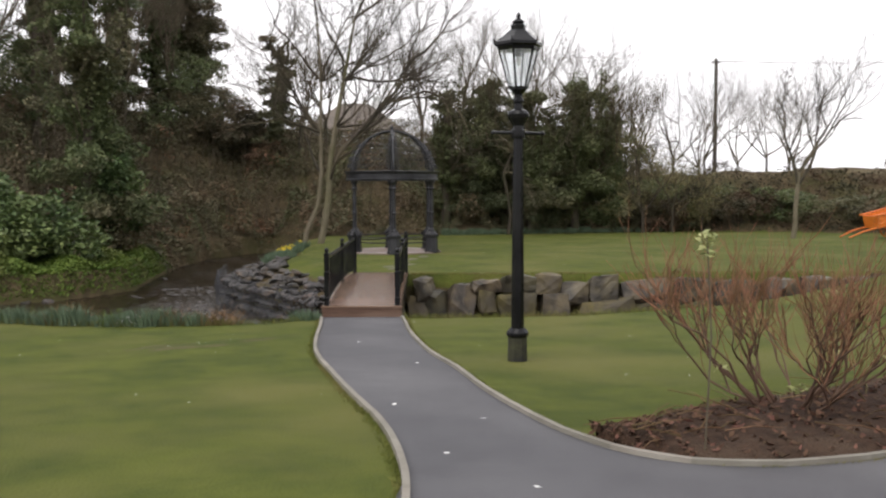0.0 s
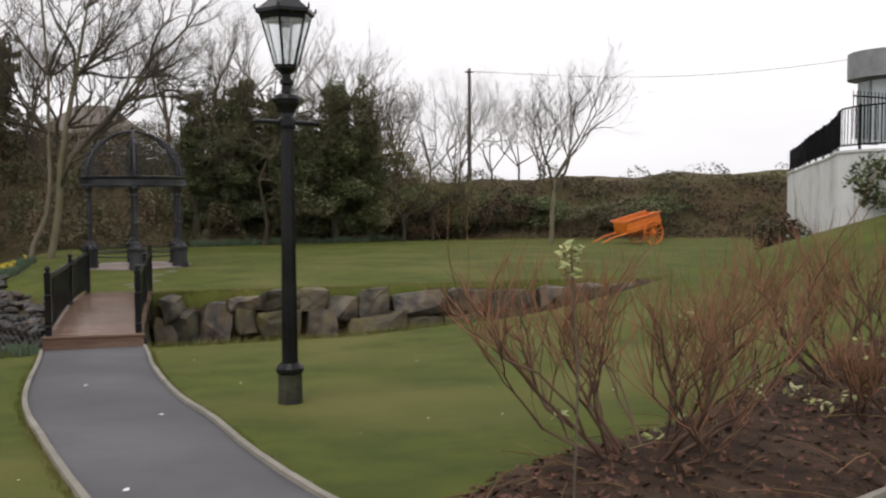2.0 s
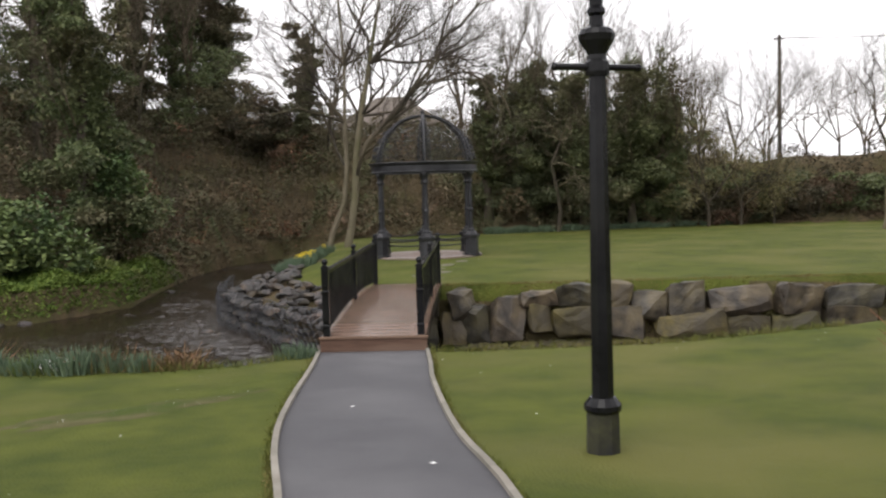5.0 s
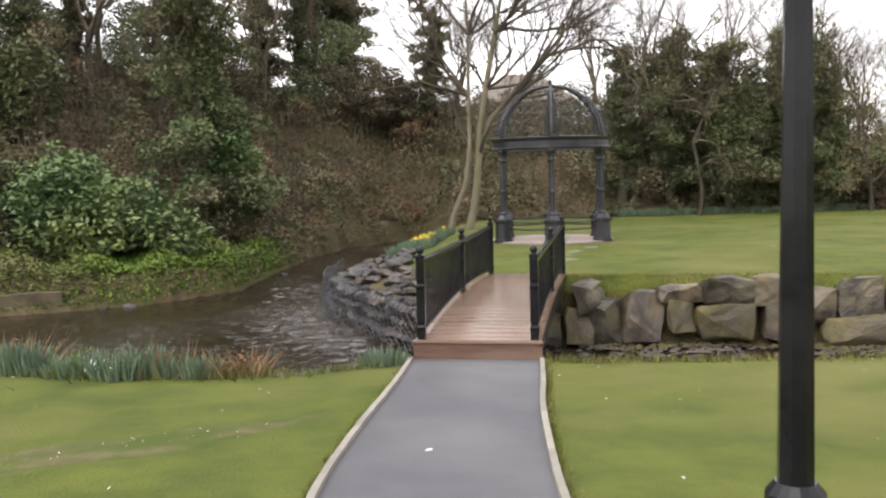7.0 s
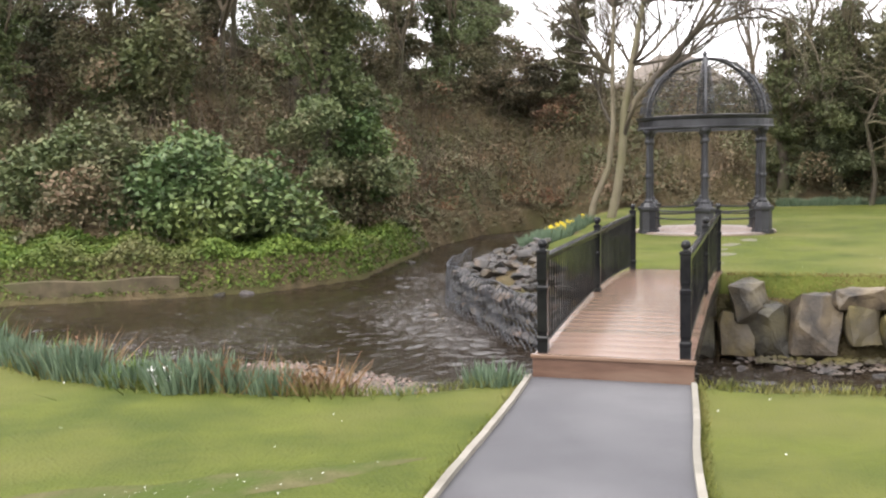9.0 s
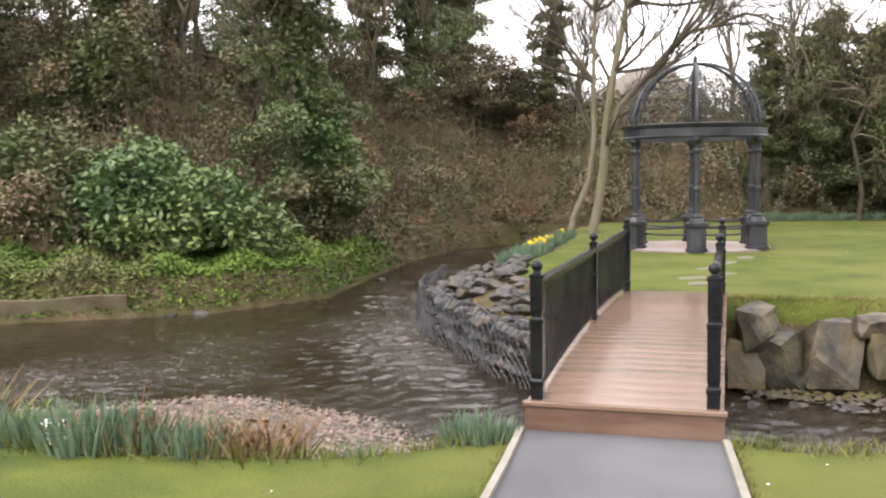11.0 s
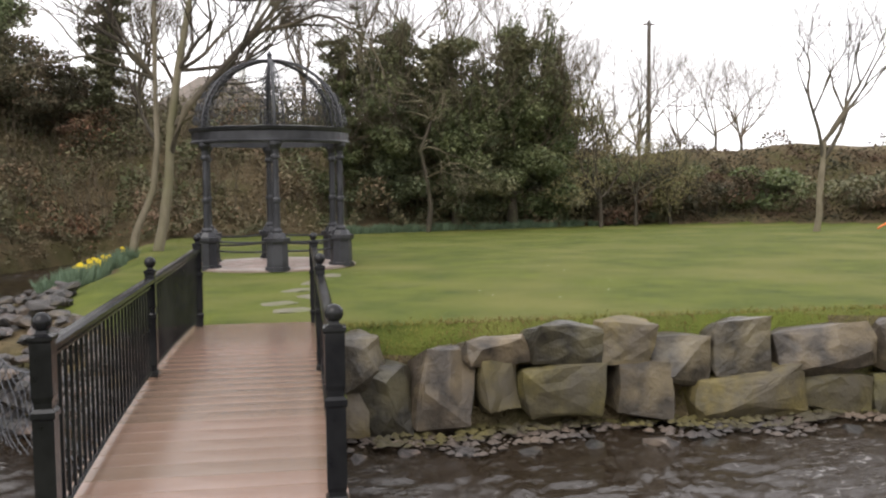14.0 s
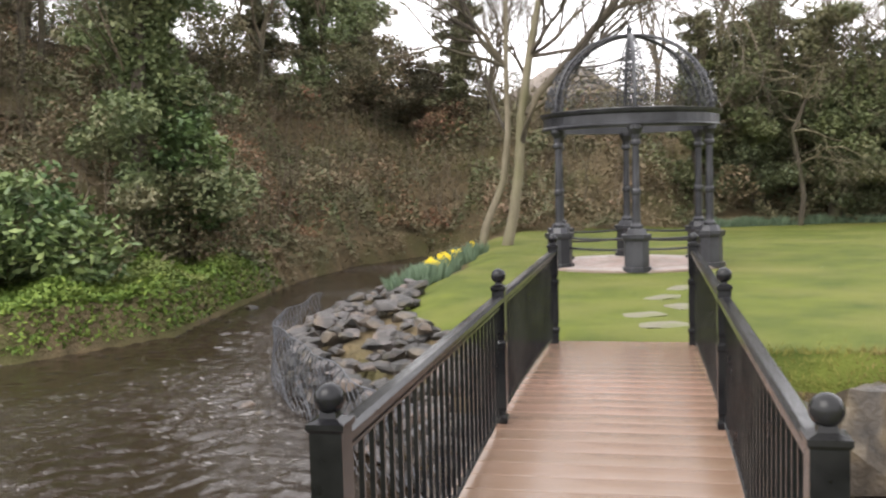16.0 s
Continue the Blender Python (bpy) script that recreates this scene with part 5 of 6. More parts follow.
tagged(quads_object("ground_ivy", slope_ivy(), M_IVYLIGHT), "patches of green ivy and ferns on the slope", "ground cover", kind="stuff")
for i, (x, y, h, w, mat) in enumerate(((-8.8, 36.5, 2.6, 2.6, M_HEDGE), (-11.5, 36.8, 3.4, 2.8, M_BRAMBLE), (-16.8, 26.6, 4.6, 2.8, M_IVY), (-9.0, 37.2, 3.0, 2.6, M_HEDGE), (-18.5, 18.6, 4.4, 2.6, M_BRAMBLE), (-21.5, 18.0, 4.4, 3.0, M_HEDGE), (-12.0, 36.6, 5.0, 2.6, M_IVY), (-15.4, 31.6, 5.2, 3.0, M_BRAMBLE), (-19.6, 28.8, 5.6, 3.4, M_IVY))):
    q = random.Random(660 + i)
    shrub("sapling_thicket", x, y, [(q.gauss(0, w * 0.35), q.gauss(0, w * 0.35), h * (0.15 + 0.75 * k / 11), w * q.uniform(0.22, 0.42), w * q.uniform(0.22, 0.42), h * q.uniform(0.08, 0.16)) for k in range(12)], 6500, 0.075, mat, 660 + i, "brown thicket of saplings on the wooded slope", "thicket", 0.2)


def bracken():
    """Rust-brown dead bracken in patches low on the slope."""
    r = np.random.RandomState(59)
    n = 90000
    x, y = r.uniform(-20, 4, n), r.uniform(17.5, 36, n)
    s = -distance_to(SLOPE_FOOT, x, y)
    patch = np.sin(x * 0.55 + 2.1 * np.sin(y * 0.37 + 1)) * np.cos(y * 0.6 + 1.1 * np.sin(x * 0.5)) + 0.3 * np.sin(x * 1.9 - y * 1.5)
    keep = (s > 0.2) & (s < 9) & (patch > 0.30 + 0.35 * r.rand(n)) & (x < -1.5)
    x, y = x[keep], y[keep]
    z = ground(x, y) + thicket_top(x, y) * r.uniform(0.8, 1.1, len(x)) + 0.05
    return leaf_quads(r, np.c_[x, y, z], 0.07, 0.2)


tagged(quads_object("dead_bracken", bracken(), M_RUST), "rust-brown dead bracken in patches on the slope", "bracken", kind="stuff")


def bramble_canes():
    """Arching bare canes and thin saplings over the slope."""
    rng = random.Random(57)
    g = Limbs(57)
    done = 0
    while done < 1500:
        x, y = rng.uniform(-20, 2), rng.uniform(12, 38)
        if not 0.3 < -float(distance_to(SLOPE_FOOT, np.array([x]), np.array([y]))[0]) < 11:
            continue
        p = Vector((x, y, ground_z(x, y) + 0.2))
        a = rng.random() * math.tau
        h, out = rng.uniform(0.6, 2.0), rng.uniform(0.3, 1.1)
        m = p + Vector((math.cos(a) * out * 0.5, math.sin(a) * out * 0.5, h))
        g.limb([p, p.lerp(m, 0.6) + Vector((0, 0, h * 0.12)), m, m + Vector((math.cos(a) * out, math.sin(a) * out, rng.uniform(-0.5, 0.4)))], rng.uniform(0.010, 0.022), 0.005, 3)
        done += 1
    tagged(g.make("bramble_canes", M_TWIG, None), "bare arching canes and saplings over the slope", "canes", kind="stuff")


bramble_canes()


# ---- rock mound in its wire net, left of the bridge ----
NET_LINE = [(-1.25, 4.62), (-1.75, 5.15), (-2.6, 6.25), (-3.6, 7.8), (-4.5, 9.25), (-4.85, 10.8), (-4.95, 12.4)]


def build_mound():
    root = thing("rock_mound", 0, 0, 0, "heap of loose grey slate rocks on the stream corner", "rocks")
    rng = random.Random(21)
    shapes = [rock_mesh("rock", (rng.uniform(0.9, 1.4), rng.uniform(0.7, 1.0), rng.uniform(0.35, 0.6)), 500 + k, M_ROCK, 18, 2.6) for k in range(10)]
    area = [(-1.1, 4.75), (-2.5, 6.4), (-4.35, 9.4), (-4.75, 12.4), (-4.7, 15.5), (-3.9, 15.5), (-3.3, 12.5), (-2.7, 9.2), (-1.9, 7.6), (-0.9, 6.3)]
    placed = 0
    while placed < 290:
        x, y = rng.uniform(-5, -0.8), rng.uniform(4.6, 16)
        if float(distance_to(area, np.array([x]), np.array([y]))[0]) > 0:
            continue
        s = rng.uniform(0.18, 0.38) * (0.85 if y > 12 else 1)
        z = max(ground_z(x, y), -0.42) + rng.uniform(0.0, 0.18)
        place_mesh("rock", rng.choice(shapes), pose(x, y, z, rng.uniform(-22, 22), rng.uniform(-22, 22), rng.uniform(0, 360)) @ Matrix.Scale(s, 4), root)
        placed += 1
    # rocks packed behind the net
    line = smooth_line(NET_LINE, 34)
    for i, p in enumerate(line):
        for z in (-0.86, -0.60, -0.36):
            q = p + np.array([0.20, 0.12]) + np.array([rng.uniform(-0.05, 0.05), rng.uniform(-0.05, 0.05)])
            s = rng.uniform(0.30, 0.42)
            place_mesh("rock", rng.choice(shapes), pose(q[0], q[1], z, rng.uniform(-20, 20), rng.uniform(-20, 20), rng.uniform(0, 360)) @ Matrix.Scale(s, 4), root)
    # stones at the water's edge, upstream
    net = thing("wire_net", 0, 0, 0, "grey galvanised chain netting holding back the rocks", "wire netting")
    verts, faces = [], []
    fine = smooth_line(NET_LINE, 92)

    def at(i, j):
        p = fine[min(max(i, 0), 91)]
        bulge = 0.05 * math.sin(j / 9 * math.pi) + 0.035 * math.sin(i * 0.45) * math.sin(j * 0.8)
        return Vector((p[0] - 0.05 - bulge, p[1] - 0.03 - bulge * 0.5, -1.0 + 0.104 * j + 0.025 * math.sin(i * 0.3) * j / 9))
    bm = bmesh.new()
    for i in range(91):
        for j in range(9):
            if (i + j) % 2 == 0:
                tube(bm, [at(i, j), at(i + 1, j + 1)], 0.006, 3)
            else:
                tube(bm, [at(i + 1, j), at(i, j + 1)], 0.006, 3)
    part("mesh", bm, M_NET, net)
    bm = bmesh.new()
    tube(bm, [at(i, 9) for i in range(0, 92, 2)], 0.009, 5)
    part("top_wire", bm, M_NET, net)


build_mound()


# ---- stones and gravel in the stream ----
def pebbles(seed, n, x0, x1, y0, y1, size, test, name, label, mat=None, least=-9.0):
    r = np.random.RandomState(seed)
    x, y = r.uniform(x0, x1, n), r.uniform(y0, y1, n)
    z = np.maximum(ground(x, y), least)
    k = test(x, y, z)
    x, y, z = x[k], y[k], z[k]
    n = len(x)
    s = size * r.uniform(0.5, 1.6, n)
    a = r.rand(n) * math.tau
    base = np.array([(1, 0, 0), (0, 0.75, 0), (-1, 0, 0), (0, -0.75, 0), (0.1, 0.05, 0.5), (0, 0, -0.5)])
    tri = np.array([(0, 1, 4), (1, 2, 4), (2, 3, 4), (3, 0, 4)])
    ca, sa = np.cos(a)[:, None], np.sin(a)[:, None]
    vx = base[None, :, 0] * ca - base[None, :, 1] * sa
    vy = base[None, :, 0] * sa + base[None, :, 1] * ca
    v = np.stack([x[:, None] + vx * s[:, None], y[:, None] + vy * s[:, None], z[:, None] + 0.3 * s[:, None] + base[None, :, 2] * s[:, None]], -1).reshape(-1, 3)
    f = (tri[None] + 6 * np.arange(n)[:, None, None]).reshape(-1, 3)
    ob = mesh_object(name, v.tolist(), f.tolist(), mat or M_PEBBLE, smooth=True)
    return tagged(ob, label, "pebbles", kind="stuff")


pebbles(71, 26000, -9, 0.2, -1.4, 4.6, 0.032, lambda x, y, z: (z < -0.35) & (z > WATER_Z - 0.1) & (y > np.interp(x, BANK_TOP_X, BANK_TOP_Y) + 0.3), "beach_pebbles", "pale tan pebbles on the low gravel beach")
pebbles(72, 1500, 0.9, 9.5, 4.6, 5.7, 0.05, lambda x, y, z: (distance_to(STREAM, x, y) > -0.30 + 0.22 * np.sin(x * 2.1) + 0.15 * np.sin(x * 5.3)), "edge_stones", "small wet stones along the foot of the wall", M_ROCK, WATER_Z + 0.01)
pebbles(73, 900, 1.2, 9.5, 5.0, 5.7, 0.05, lambda x, y, z: (distance_to(STREAM, x, y) > -0.12 + 0.2 * np.sin(x * 1.7 + 2)), "mossy_rubble", "mossy rubble along the foot of the wall", M_BOULDER_MOSS, WATER_Z + 0.05)

rng = random.Random(5)
loose = [rock_mesh("stream_stone", (1.2, 0.9, 0.55), 620 + k, M_ROCK, 20, 2.4) for k in range(4)]
for x, y, s in ((-2.15, -0.55, 0.34), (-1.85, -0.45, 0.22), (-9.6, 10.2, 0.4), (-10.1, 9.8, 0.35), (-8.2, 16.8, 0.35), (-4.6, 8.3, 0.3), (-4.2, 7.9, 0.25),
                (1.5, 5.0, 0.3), (2.1, 4.9, 0.26), (2.7, 4.8, 0.34), (3.4, 4.95, 0.28), (4.1, 4.9, 0.4), (4.6, 4.85, 0.3), (6.3, 5.0, 0.3), (1.0, 4.9, 0.25), (-5.0, 9.3, 0.24), (-5.3, 10.0, 0.2), (-4.9, 17.0, 0.3), (-5.2, 18.5, 0.35)):
    z = max(ground_z(x, y), WATER_Z - 0.02)
    ob = place_mesh("stream_stone", rng.choice(loose), pose(x, y, z, rng.uniform(-12, 12), rng.uniform(-12, 12), rng.uniform(0, 360)) @ Matrix.Scale(s, 4))
    tagged(ob, "wet grey stone at the edge of the stream", "stone", "stones in the stream")

# low concrete wall on the far bank
line = smooth_line([(-10.85, 9.45), (-12.4, 8.55), (-14.0, 7.7), (-18, 6.7), (-24, 6.3)], 30)
verts, faces = [], []
for i, p in enumerate(line):
    d = line[min(i + 1, 29)] - line[max(i - 1, 0)]
    nrm = np.array([-d[1], d[0]]) / np.hypot(*d) * -1
    h = -0.47 + 0.03 * math.sin(i * 1.3)
    for off, z in ((0.0, -1.25), (0.02, h - 0.02), (0.05, h), (0.42, h), (0.45, h - 0.03), (0.45, -1.25)):
        verts.append((p[0] + nrm[0] * off, p[1] + nrm[1] * off, z))
for i in range(29):
    for k in range(5):
        a = i * 6 + k
        faces.append((a, a + 1, a + 7, a + 6))
faces.append((5, 4, 3, 2, 1, 0))
tagged(mesh_object("weir_wall", verts, faces, M_CONCRETE), "low mossy concrete wall along the water", "wall", kind="structure")


# ---- spring flowers on the near bank ----
def blades(r, n, radius, height, width, lean=0.25):
    a, d = r.rand(n) * math.tau, radius * np.sqrt(r.rand(n))
    base = np.c_[d * np.cos(a), d * np.sin(a), np.full(n, -0.03)]
    h = height * r.uniform(0.65, 1.1, n)
    tip = base + np.c_[r.normal(0, lean, n) * h + 0.3 * d * np.cos(a), r.normal(0, lean, n) * h + 0.3 * d * np.sin(a), h]
    w = r.rand(n) * math.tau
    side = np.c_[np.cos(w), np.sin(w), np.zeros(n)] * width
    mid = base * 0.45 + tip * 0.55
    mid[:, 2] += h * 0.06
    return np.concatenate([np.stack([base - side, base + side, mid + side * 0.8, mid - side * 0.8], 1), np.stack([mid - side * 0.8, mid + side * 0.8, tip + side * 0.15, tip - side * 0.15], 1)], 0)


def clump(seed, radius, height, n, flowers):
    r = np.random.RandomState(seed)
    root = thing("daffodil_clump", 0, 0, -20, "clump of grey-green daffodil leaves on the bank", "daffodils", "daffodils along the bank")
    quads_object("foliage", blades(r, n, radius, height, 0.013, 0.14), M_DAFF, root)
    for k in range(flowers):
        a, d = r.rand() * math.tau, radius * 0.7 * r.rand()
        x, y, h = d * math.cos(a), d * math.sin(a), height * r.uniform(0.95, 1.15)
        bm = bmesh.new()
        tube(bm, [(x, y, 0), (x, y, h)], 0.004, 3)
        for p in range(6):
            q = p * math.tau / 6
            c, s = math.cos(q), math.sin(q)
            vs = [bm.verts.new((x + 0.008 * c, y - 0.01, h + 0.008 * s)), bm.verts.new((x + 0.019 * c - 0.009 * s, y - 0.012, h + 0.019 * s + 0.009 * c)), bm.verts.new((x + 0.030 * c, y - 0.01, h + 0.030 * s)), bm.verts.new((x + 0.019 * c + 0.009 * s, y - 0.012, h + 0.019 * s - 0.009 * c))]
            bm.faces.new(vs)
        lathe(bm, [(0.012, 0.0), (0.016, 0.03)], 8, 0, (x, y - 0.01, h))
        part("flower", bm, M_YELLOW, root, "yellow trumpet flower")
    return root


kinds = [clump(81, 0.22, 0.33, 150, 0), clump(82, 0.26, 0.30, 170, 0), clump(83, 0.20, 0.33, 130, 3)]
rng = random.Random(9)
spots = []
for x in np.arange(-8.6, -2.5, 0.26):
    yb = float(np.interp(x, BANK_TOP_X, BANK_TOP_Y))
    spots.append((x + rng.uniform(-0.06, 0.06), yb + rng.uniform(0.0, 0.22), rng.uniform(0.85, 1.1), 2 if x < -6.3 and rng.random() < 0.6 else rng.randint(0, 1)))
spots += [(-1.62, -1.02, 1.0, 0), (-1.50, -0.95, 0.9, 1), (-0.98, -0.52, 0.95, 0), (-0.90, -0.45, 0.8, 1)]
for i in range(56):
    t = i / 55
    spots.append((-3.35 - 0.55 * math.sin(t * 2.4) + rng.uniform(-0.22, 0.22), 12.2 + 7.0 * t, rng.uniform(0.85, 1.15), 2 if rng.random() < 0.3 else rng.randint(0, 1)))
for i in range(34):
    spots.append((2.0 + i * 0.4 + rng.uniform(-0.1, 0.1), 28.8 + i * 0.15 + rng.uniform(-0.2, 0.2), rng.uniform(0.8, 1.1), rng.randint(0, 1)))
for x, y, s, k in spots:
    copy_thing(kinds[k], pose(x, y, ground_z(x, y), 0, 0, rng.uniform(-40, 40)) @ Matrix.Scale(s, 4))
for k in kinds:
    for o in list(k.children_recursive) + [k]:
        bpy.data.objects.remove(o)


def white_clump(x, y):
    r = np.random.RandomState(91)
    root = thing("white_flower_clump", x, y, ground_z(x, y), "low clump of small white spring flowers", "flowers")
    quads_object("foliage", blades(r, 120, 0.20, 0.16, 0.006, 0.3), M_GREENBANK, root)
    c = cloud(r, 190, [(0, 0, 0.10, 0.21, 0.17, 0.12)])
    quads_object("blossom", leaf_quads(r, c, 0.018, 0.4), M_WHITEFL, root)


white_clump(-3.55, -1.52)


def stalk_clump(x, y, seed, h, mat):
    r = np.random.RandomState(seed)
    root = thing("dry_plant_clump", x, y, ground_z(x, y), "tangle of dry brown stalks and new green leaves", "plant", "dry plants by the water")
    leaves = leaf_quads(r, cloud(r, 90, [(0, 0, h * 0.55, 0.24, 0.22, h * 0.4)]), 0.032, 0.0)
    quads_object("foliage", np.concatenate([blades(r, 130, 0.28, h, 0.010, 0.45), leaves]), mat, root)


for i, (x, y, h) in enumerate(((-2.9, -1.2, 0.5), (-2.45, -1.25, 0.42), (-5.1, -0.85, 0.55), (-5.6, -0.7, 0.5), (-4.4, -1.15, 0.42), (-3.3, -1.15, 0.5), (-6.4, -0.1, 0.5), (-2.2, -1.25, 0.32), (-3.9, -1.35, 0.45), (-4.8, -1.1, 0.5), (-5.9, -0.55, 0.5), (-6.9, 0.0, 0.45), (-7.6, 0.25, 0.5), (-3.05, -1.35, 0.4))):
    stalk_clump(x, y, 900 + i, h + 0.12, M_STALK if i % 2 else M_GREENBANK)


# ---- grass blades at edges and close by ----
def grass_patch(seed, x, y, height, mat, name, label, width=0.004):
    r = np.random.RandomState(seed)
    n = len(x)
    z = ground(x, y)
    base = np.c_[x, y, z - 0.005]
    h = height * r.uniform(0.5, 1.3, n)
    tip = base + np.c_[r.normal(0, 0.5, n) * h, r.normal(0, 0.5, n) * h, h]
    w = r.rand(n) * math.tau
    side = np.c_[np.cos(w), np.sin(w), np.zeros(n)] * width
    q = np.stack([base - side, base + side, tip + side * 0.2, tip - side * 0.2], 1)
    return tagged(quads_object(name, q, mat), label, "grass", kind="stuff")


r = np.random.RandomState(14)
pts = []
for line, side in ((L_LINE[:80], -1), (R_LINE[:66], 1)):
    i = r.randint(0, len(line) - 1, 5000)
    p = line[i] + (line[np.minimum(i + 1, len(line) - 1)] - line[i]) * r.rand(5000, 1)
    pts.append(p + np.c_[side * (0.045 + np.abs(r.normal(0, 0.03, 5000))), r.normal(0, 0.02, 5000)])
pts = np.concatenate(pts)
grass_patch(15, pts[:, 0], pts[:, 1], 0.035, M_BLADE, "edge_grass", "longer grass blades along the path edging")
n = 16000
x = r.uniform(0.75, 13.5, n)
y = 5.80 + 0.02 * np.maximum(x - 5, 0) + np.abs(r.normal(0.05, 0.22, n))
grass_patch(17, x, y, 0.045, M_MOSSGRASS, "bank_grass", "tufted yellowish grass above the boulder wall", 0.006)
n = 9000
x = r.uniform(-9, 6.5, n)
y = np.interp(x, BANK_TOP_X, BANK_TOP_Y) + r.normal(0.1, 0.12, n)
k = (np.abs(x) > 0.75)
grass_patch(18, x[k], y[k], 0.09, M_BLADE, "stream_side_grass", "rough grass along the lip of the near bank", 0.005)
n = 700
x, y = r.uniform(-6, 6, n), r.uniform(-11, 14, n)
k = (distance_to(STREAM, x, y) > 0.3) & ((y < np.interp(x, BANK_TOP_X, BANK_TOP_Y)) | (y > 6.2)) & ~((x > 2.2) & (y < -8.5)) & ((x < np.interp(-y, -L_LINE[:90, 1], L_LINE[:90, 0])) | (x > np.interp(-y, -R_LINE[:70, 1], R_LINE[:70, 0])))
x, y = x[k][:110], y[k][:110]
petal = flat_quads(r, np.c_[x, y, ground(x, y) + 0.03], r.uniform(0.006, 0.016, len(x)), r.uniform(0.005, 0.01, len(x)), 0.2)
tagged(quads_object("fallen_petals", petal, M_WHITEFL), "scattered white petals on the grass", "petals", kind="stuff")
petal = flat_quads(r, np.array([(1.6, -9.6, 0.55), (1.05, -6.3, 0.36), (0.9, -8.9, 0.50), (1.3, -10.6, 0.57), (0.25, -4.2, 0.25), (1.8, -11.4, 0.60)]), np.full(6, 0.03), np.full(6, 0.018), 0.1)
tagged(quads_object("fallen_leaves", petal, M_WHITEFL), "a few pale fallen leaves on the path", "leaves", kind="stuff")


# ---- red-stemmed bushes in the bed ----
def twig_bush(x, y, h, w, seed, stems=16):
    """Crooked dark stems that fork from the ground, with thin red-brown shoots."""
    rng = random.Random(seed)
    root = thing("red_stemmed_shrub", x, y, ground_z(x, y) + 0.06, "leafless shrub of crooked dark stems and thin red-brown shoots", "shrub", "red-stemmed shrubs in the bed")
    old = Limbs(seed)
    new_wood = Limbs(seed + 1)

    def fork(p, d, length, radius, level):
        pts = [p.copy()]
        n = 3
        for i in range(n):
            d = (d + Vector((rng.gauss(0, 0.22), rng.gauss(0, 0.22), rng.gauss(0.10, 0.12)))).normalized()
            p = p + d * length / n
            pts.append(p.copy())
            if level < 3 and i:
                side = Vector((rng.gauss(0, 1), rng.gauss(0, 1), rng.uniform(0.1, 0.9))).normalized()
                fork(p, (d + side * 0.75).normalized(), length * rng.uniform(0.55, 0.85), radius * 0.66, level + 1)
            if (level > 1 and rng.random() < 0.7) or i == n - 1:
                way = Vector((d.x * 0.7 + rng.gauss(0, 0.4), d.y * 0.7 + rng.gauss(0, 0.4), 0.75))
                new_wood.grow(p, way, h * rng.uniform(0.10, 0.26), 0.0045, 1, 0.4, 0.25, 2, 0.22, 0.7)
        old.limb(pts, radius, radius * 0.62, 5 if radius > 0.008 else 4)
    for k in range(stems):
        a = k * 2.4 + rng.uniform(-0.4, 0.4)
        out = math.sqrt((k + 0.5) / stems)
        way = Vector((math.cos(a) * out * w * 0.5, math.sin(a) * out * w * 0.5, h * (0.85 - 0.66 * out)))
        fork(Vector((math.cos(a) * 0.10, math.sin(a) * 0.10, -0.06)), way.normalized(), way.length * 0.42, rng.uniform(0.013, 0.021), 0)
    old.make("stem_framework", M_OLDSTEM, root)
    new_wood.make("shoot_crown", M_REDTWIG, root)
    r = np.random.RandomState(seed)
    lobes = []
    for k in range(9):
        a = rng.random() * math.tau
        lobes.append((math.cos(a) * w * 0.42 * rng.random(), math.sin(a) * w * 0.42 * rng.random(), rng.choice((0.12, 0.2, 0.35, 0.6)) * h, 0.06, 0.06, 0.045))
    quads_object("new_foliage", leaf_quads(r, cloud(r, 90, lobes), 0.026, 0.5), M_BUD, root)


twig_bush(4.0, -9.4, 1.5, 3.3, 701, 15)
twig_bush(6.9, -7.9, 1.55, 3.3, 702, 15)
twig_bush(6.0, -9.1, 0.8, 1.4, 704, 9)
twig_bush(9.8, -6.8, 1.5, 2.2, 703, 13)


def leafy_shoot():
    """A tall green shoot that stands above the bush."""
    x, y = 2.95, -10.72
    root = thing("green_shoot_plant", x, y, ground_z(x, y), "tall stem with a tuft of fresh yellow-green leaves", "plant")
    bm = bmesh.new()
    tube(bm, [(0, 0, 0), (0.03, 0, 0.8), (0.0, 0.02, 1.42)], [0.007, 0.006, 0.004], 5)
    part("stem", bm, M_TWIG, root)
    r = np.random.RandomState(77)
    quads_object("leaf_tuft", leaf_quads(r, cloud(r, 46, [(0, 0.02, 1.42, 0.06, 0.06, 0.05), (-0.02, 0, 1.33, 0.06, 0.06, 0.05)]), 0.028, 0.7), M_BUD, root)


leafy_shoot()


def prunings():
    g = Limbs(44)
    rng = random.Random(44)
    for k in range(150):
        i = rng.randint(2, 60)
        t = rng.uniform(0.05, 0.95)
        p = bed_near[i] + (bed_far[i] - bed_near[i]) * t
        z = ground_z(*p) + 0.05 + 0.09 * math.sin(math.pi * t) ** 0.6
        a = rng.random() * math.tau
        d = Vector((math.cos(a), math.sin(a), rng.uniform(-0.05, 0.25))) * rng.uniform(0.15, 0.5)
        s = Vector((p[0], p[1], z))
        g.limb([s, s + d * 0.5 + Vector((0, 0, 0.02)), s + d], 0.006, 0.003, 3)
    ob = g.make("prunings", M_STALK, None)
    tagged(ob, "pale cut twigs lying on the mulch", "twigs", kind="stuff")


prunings()


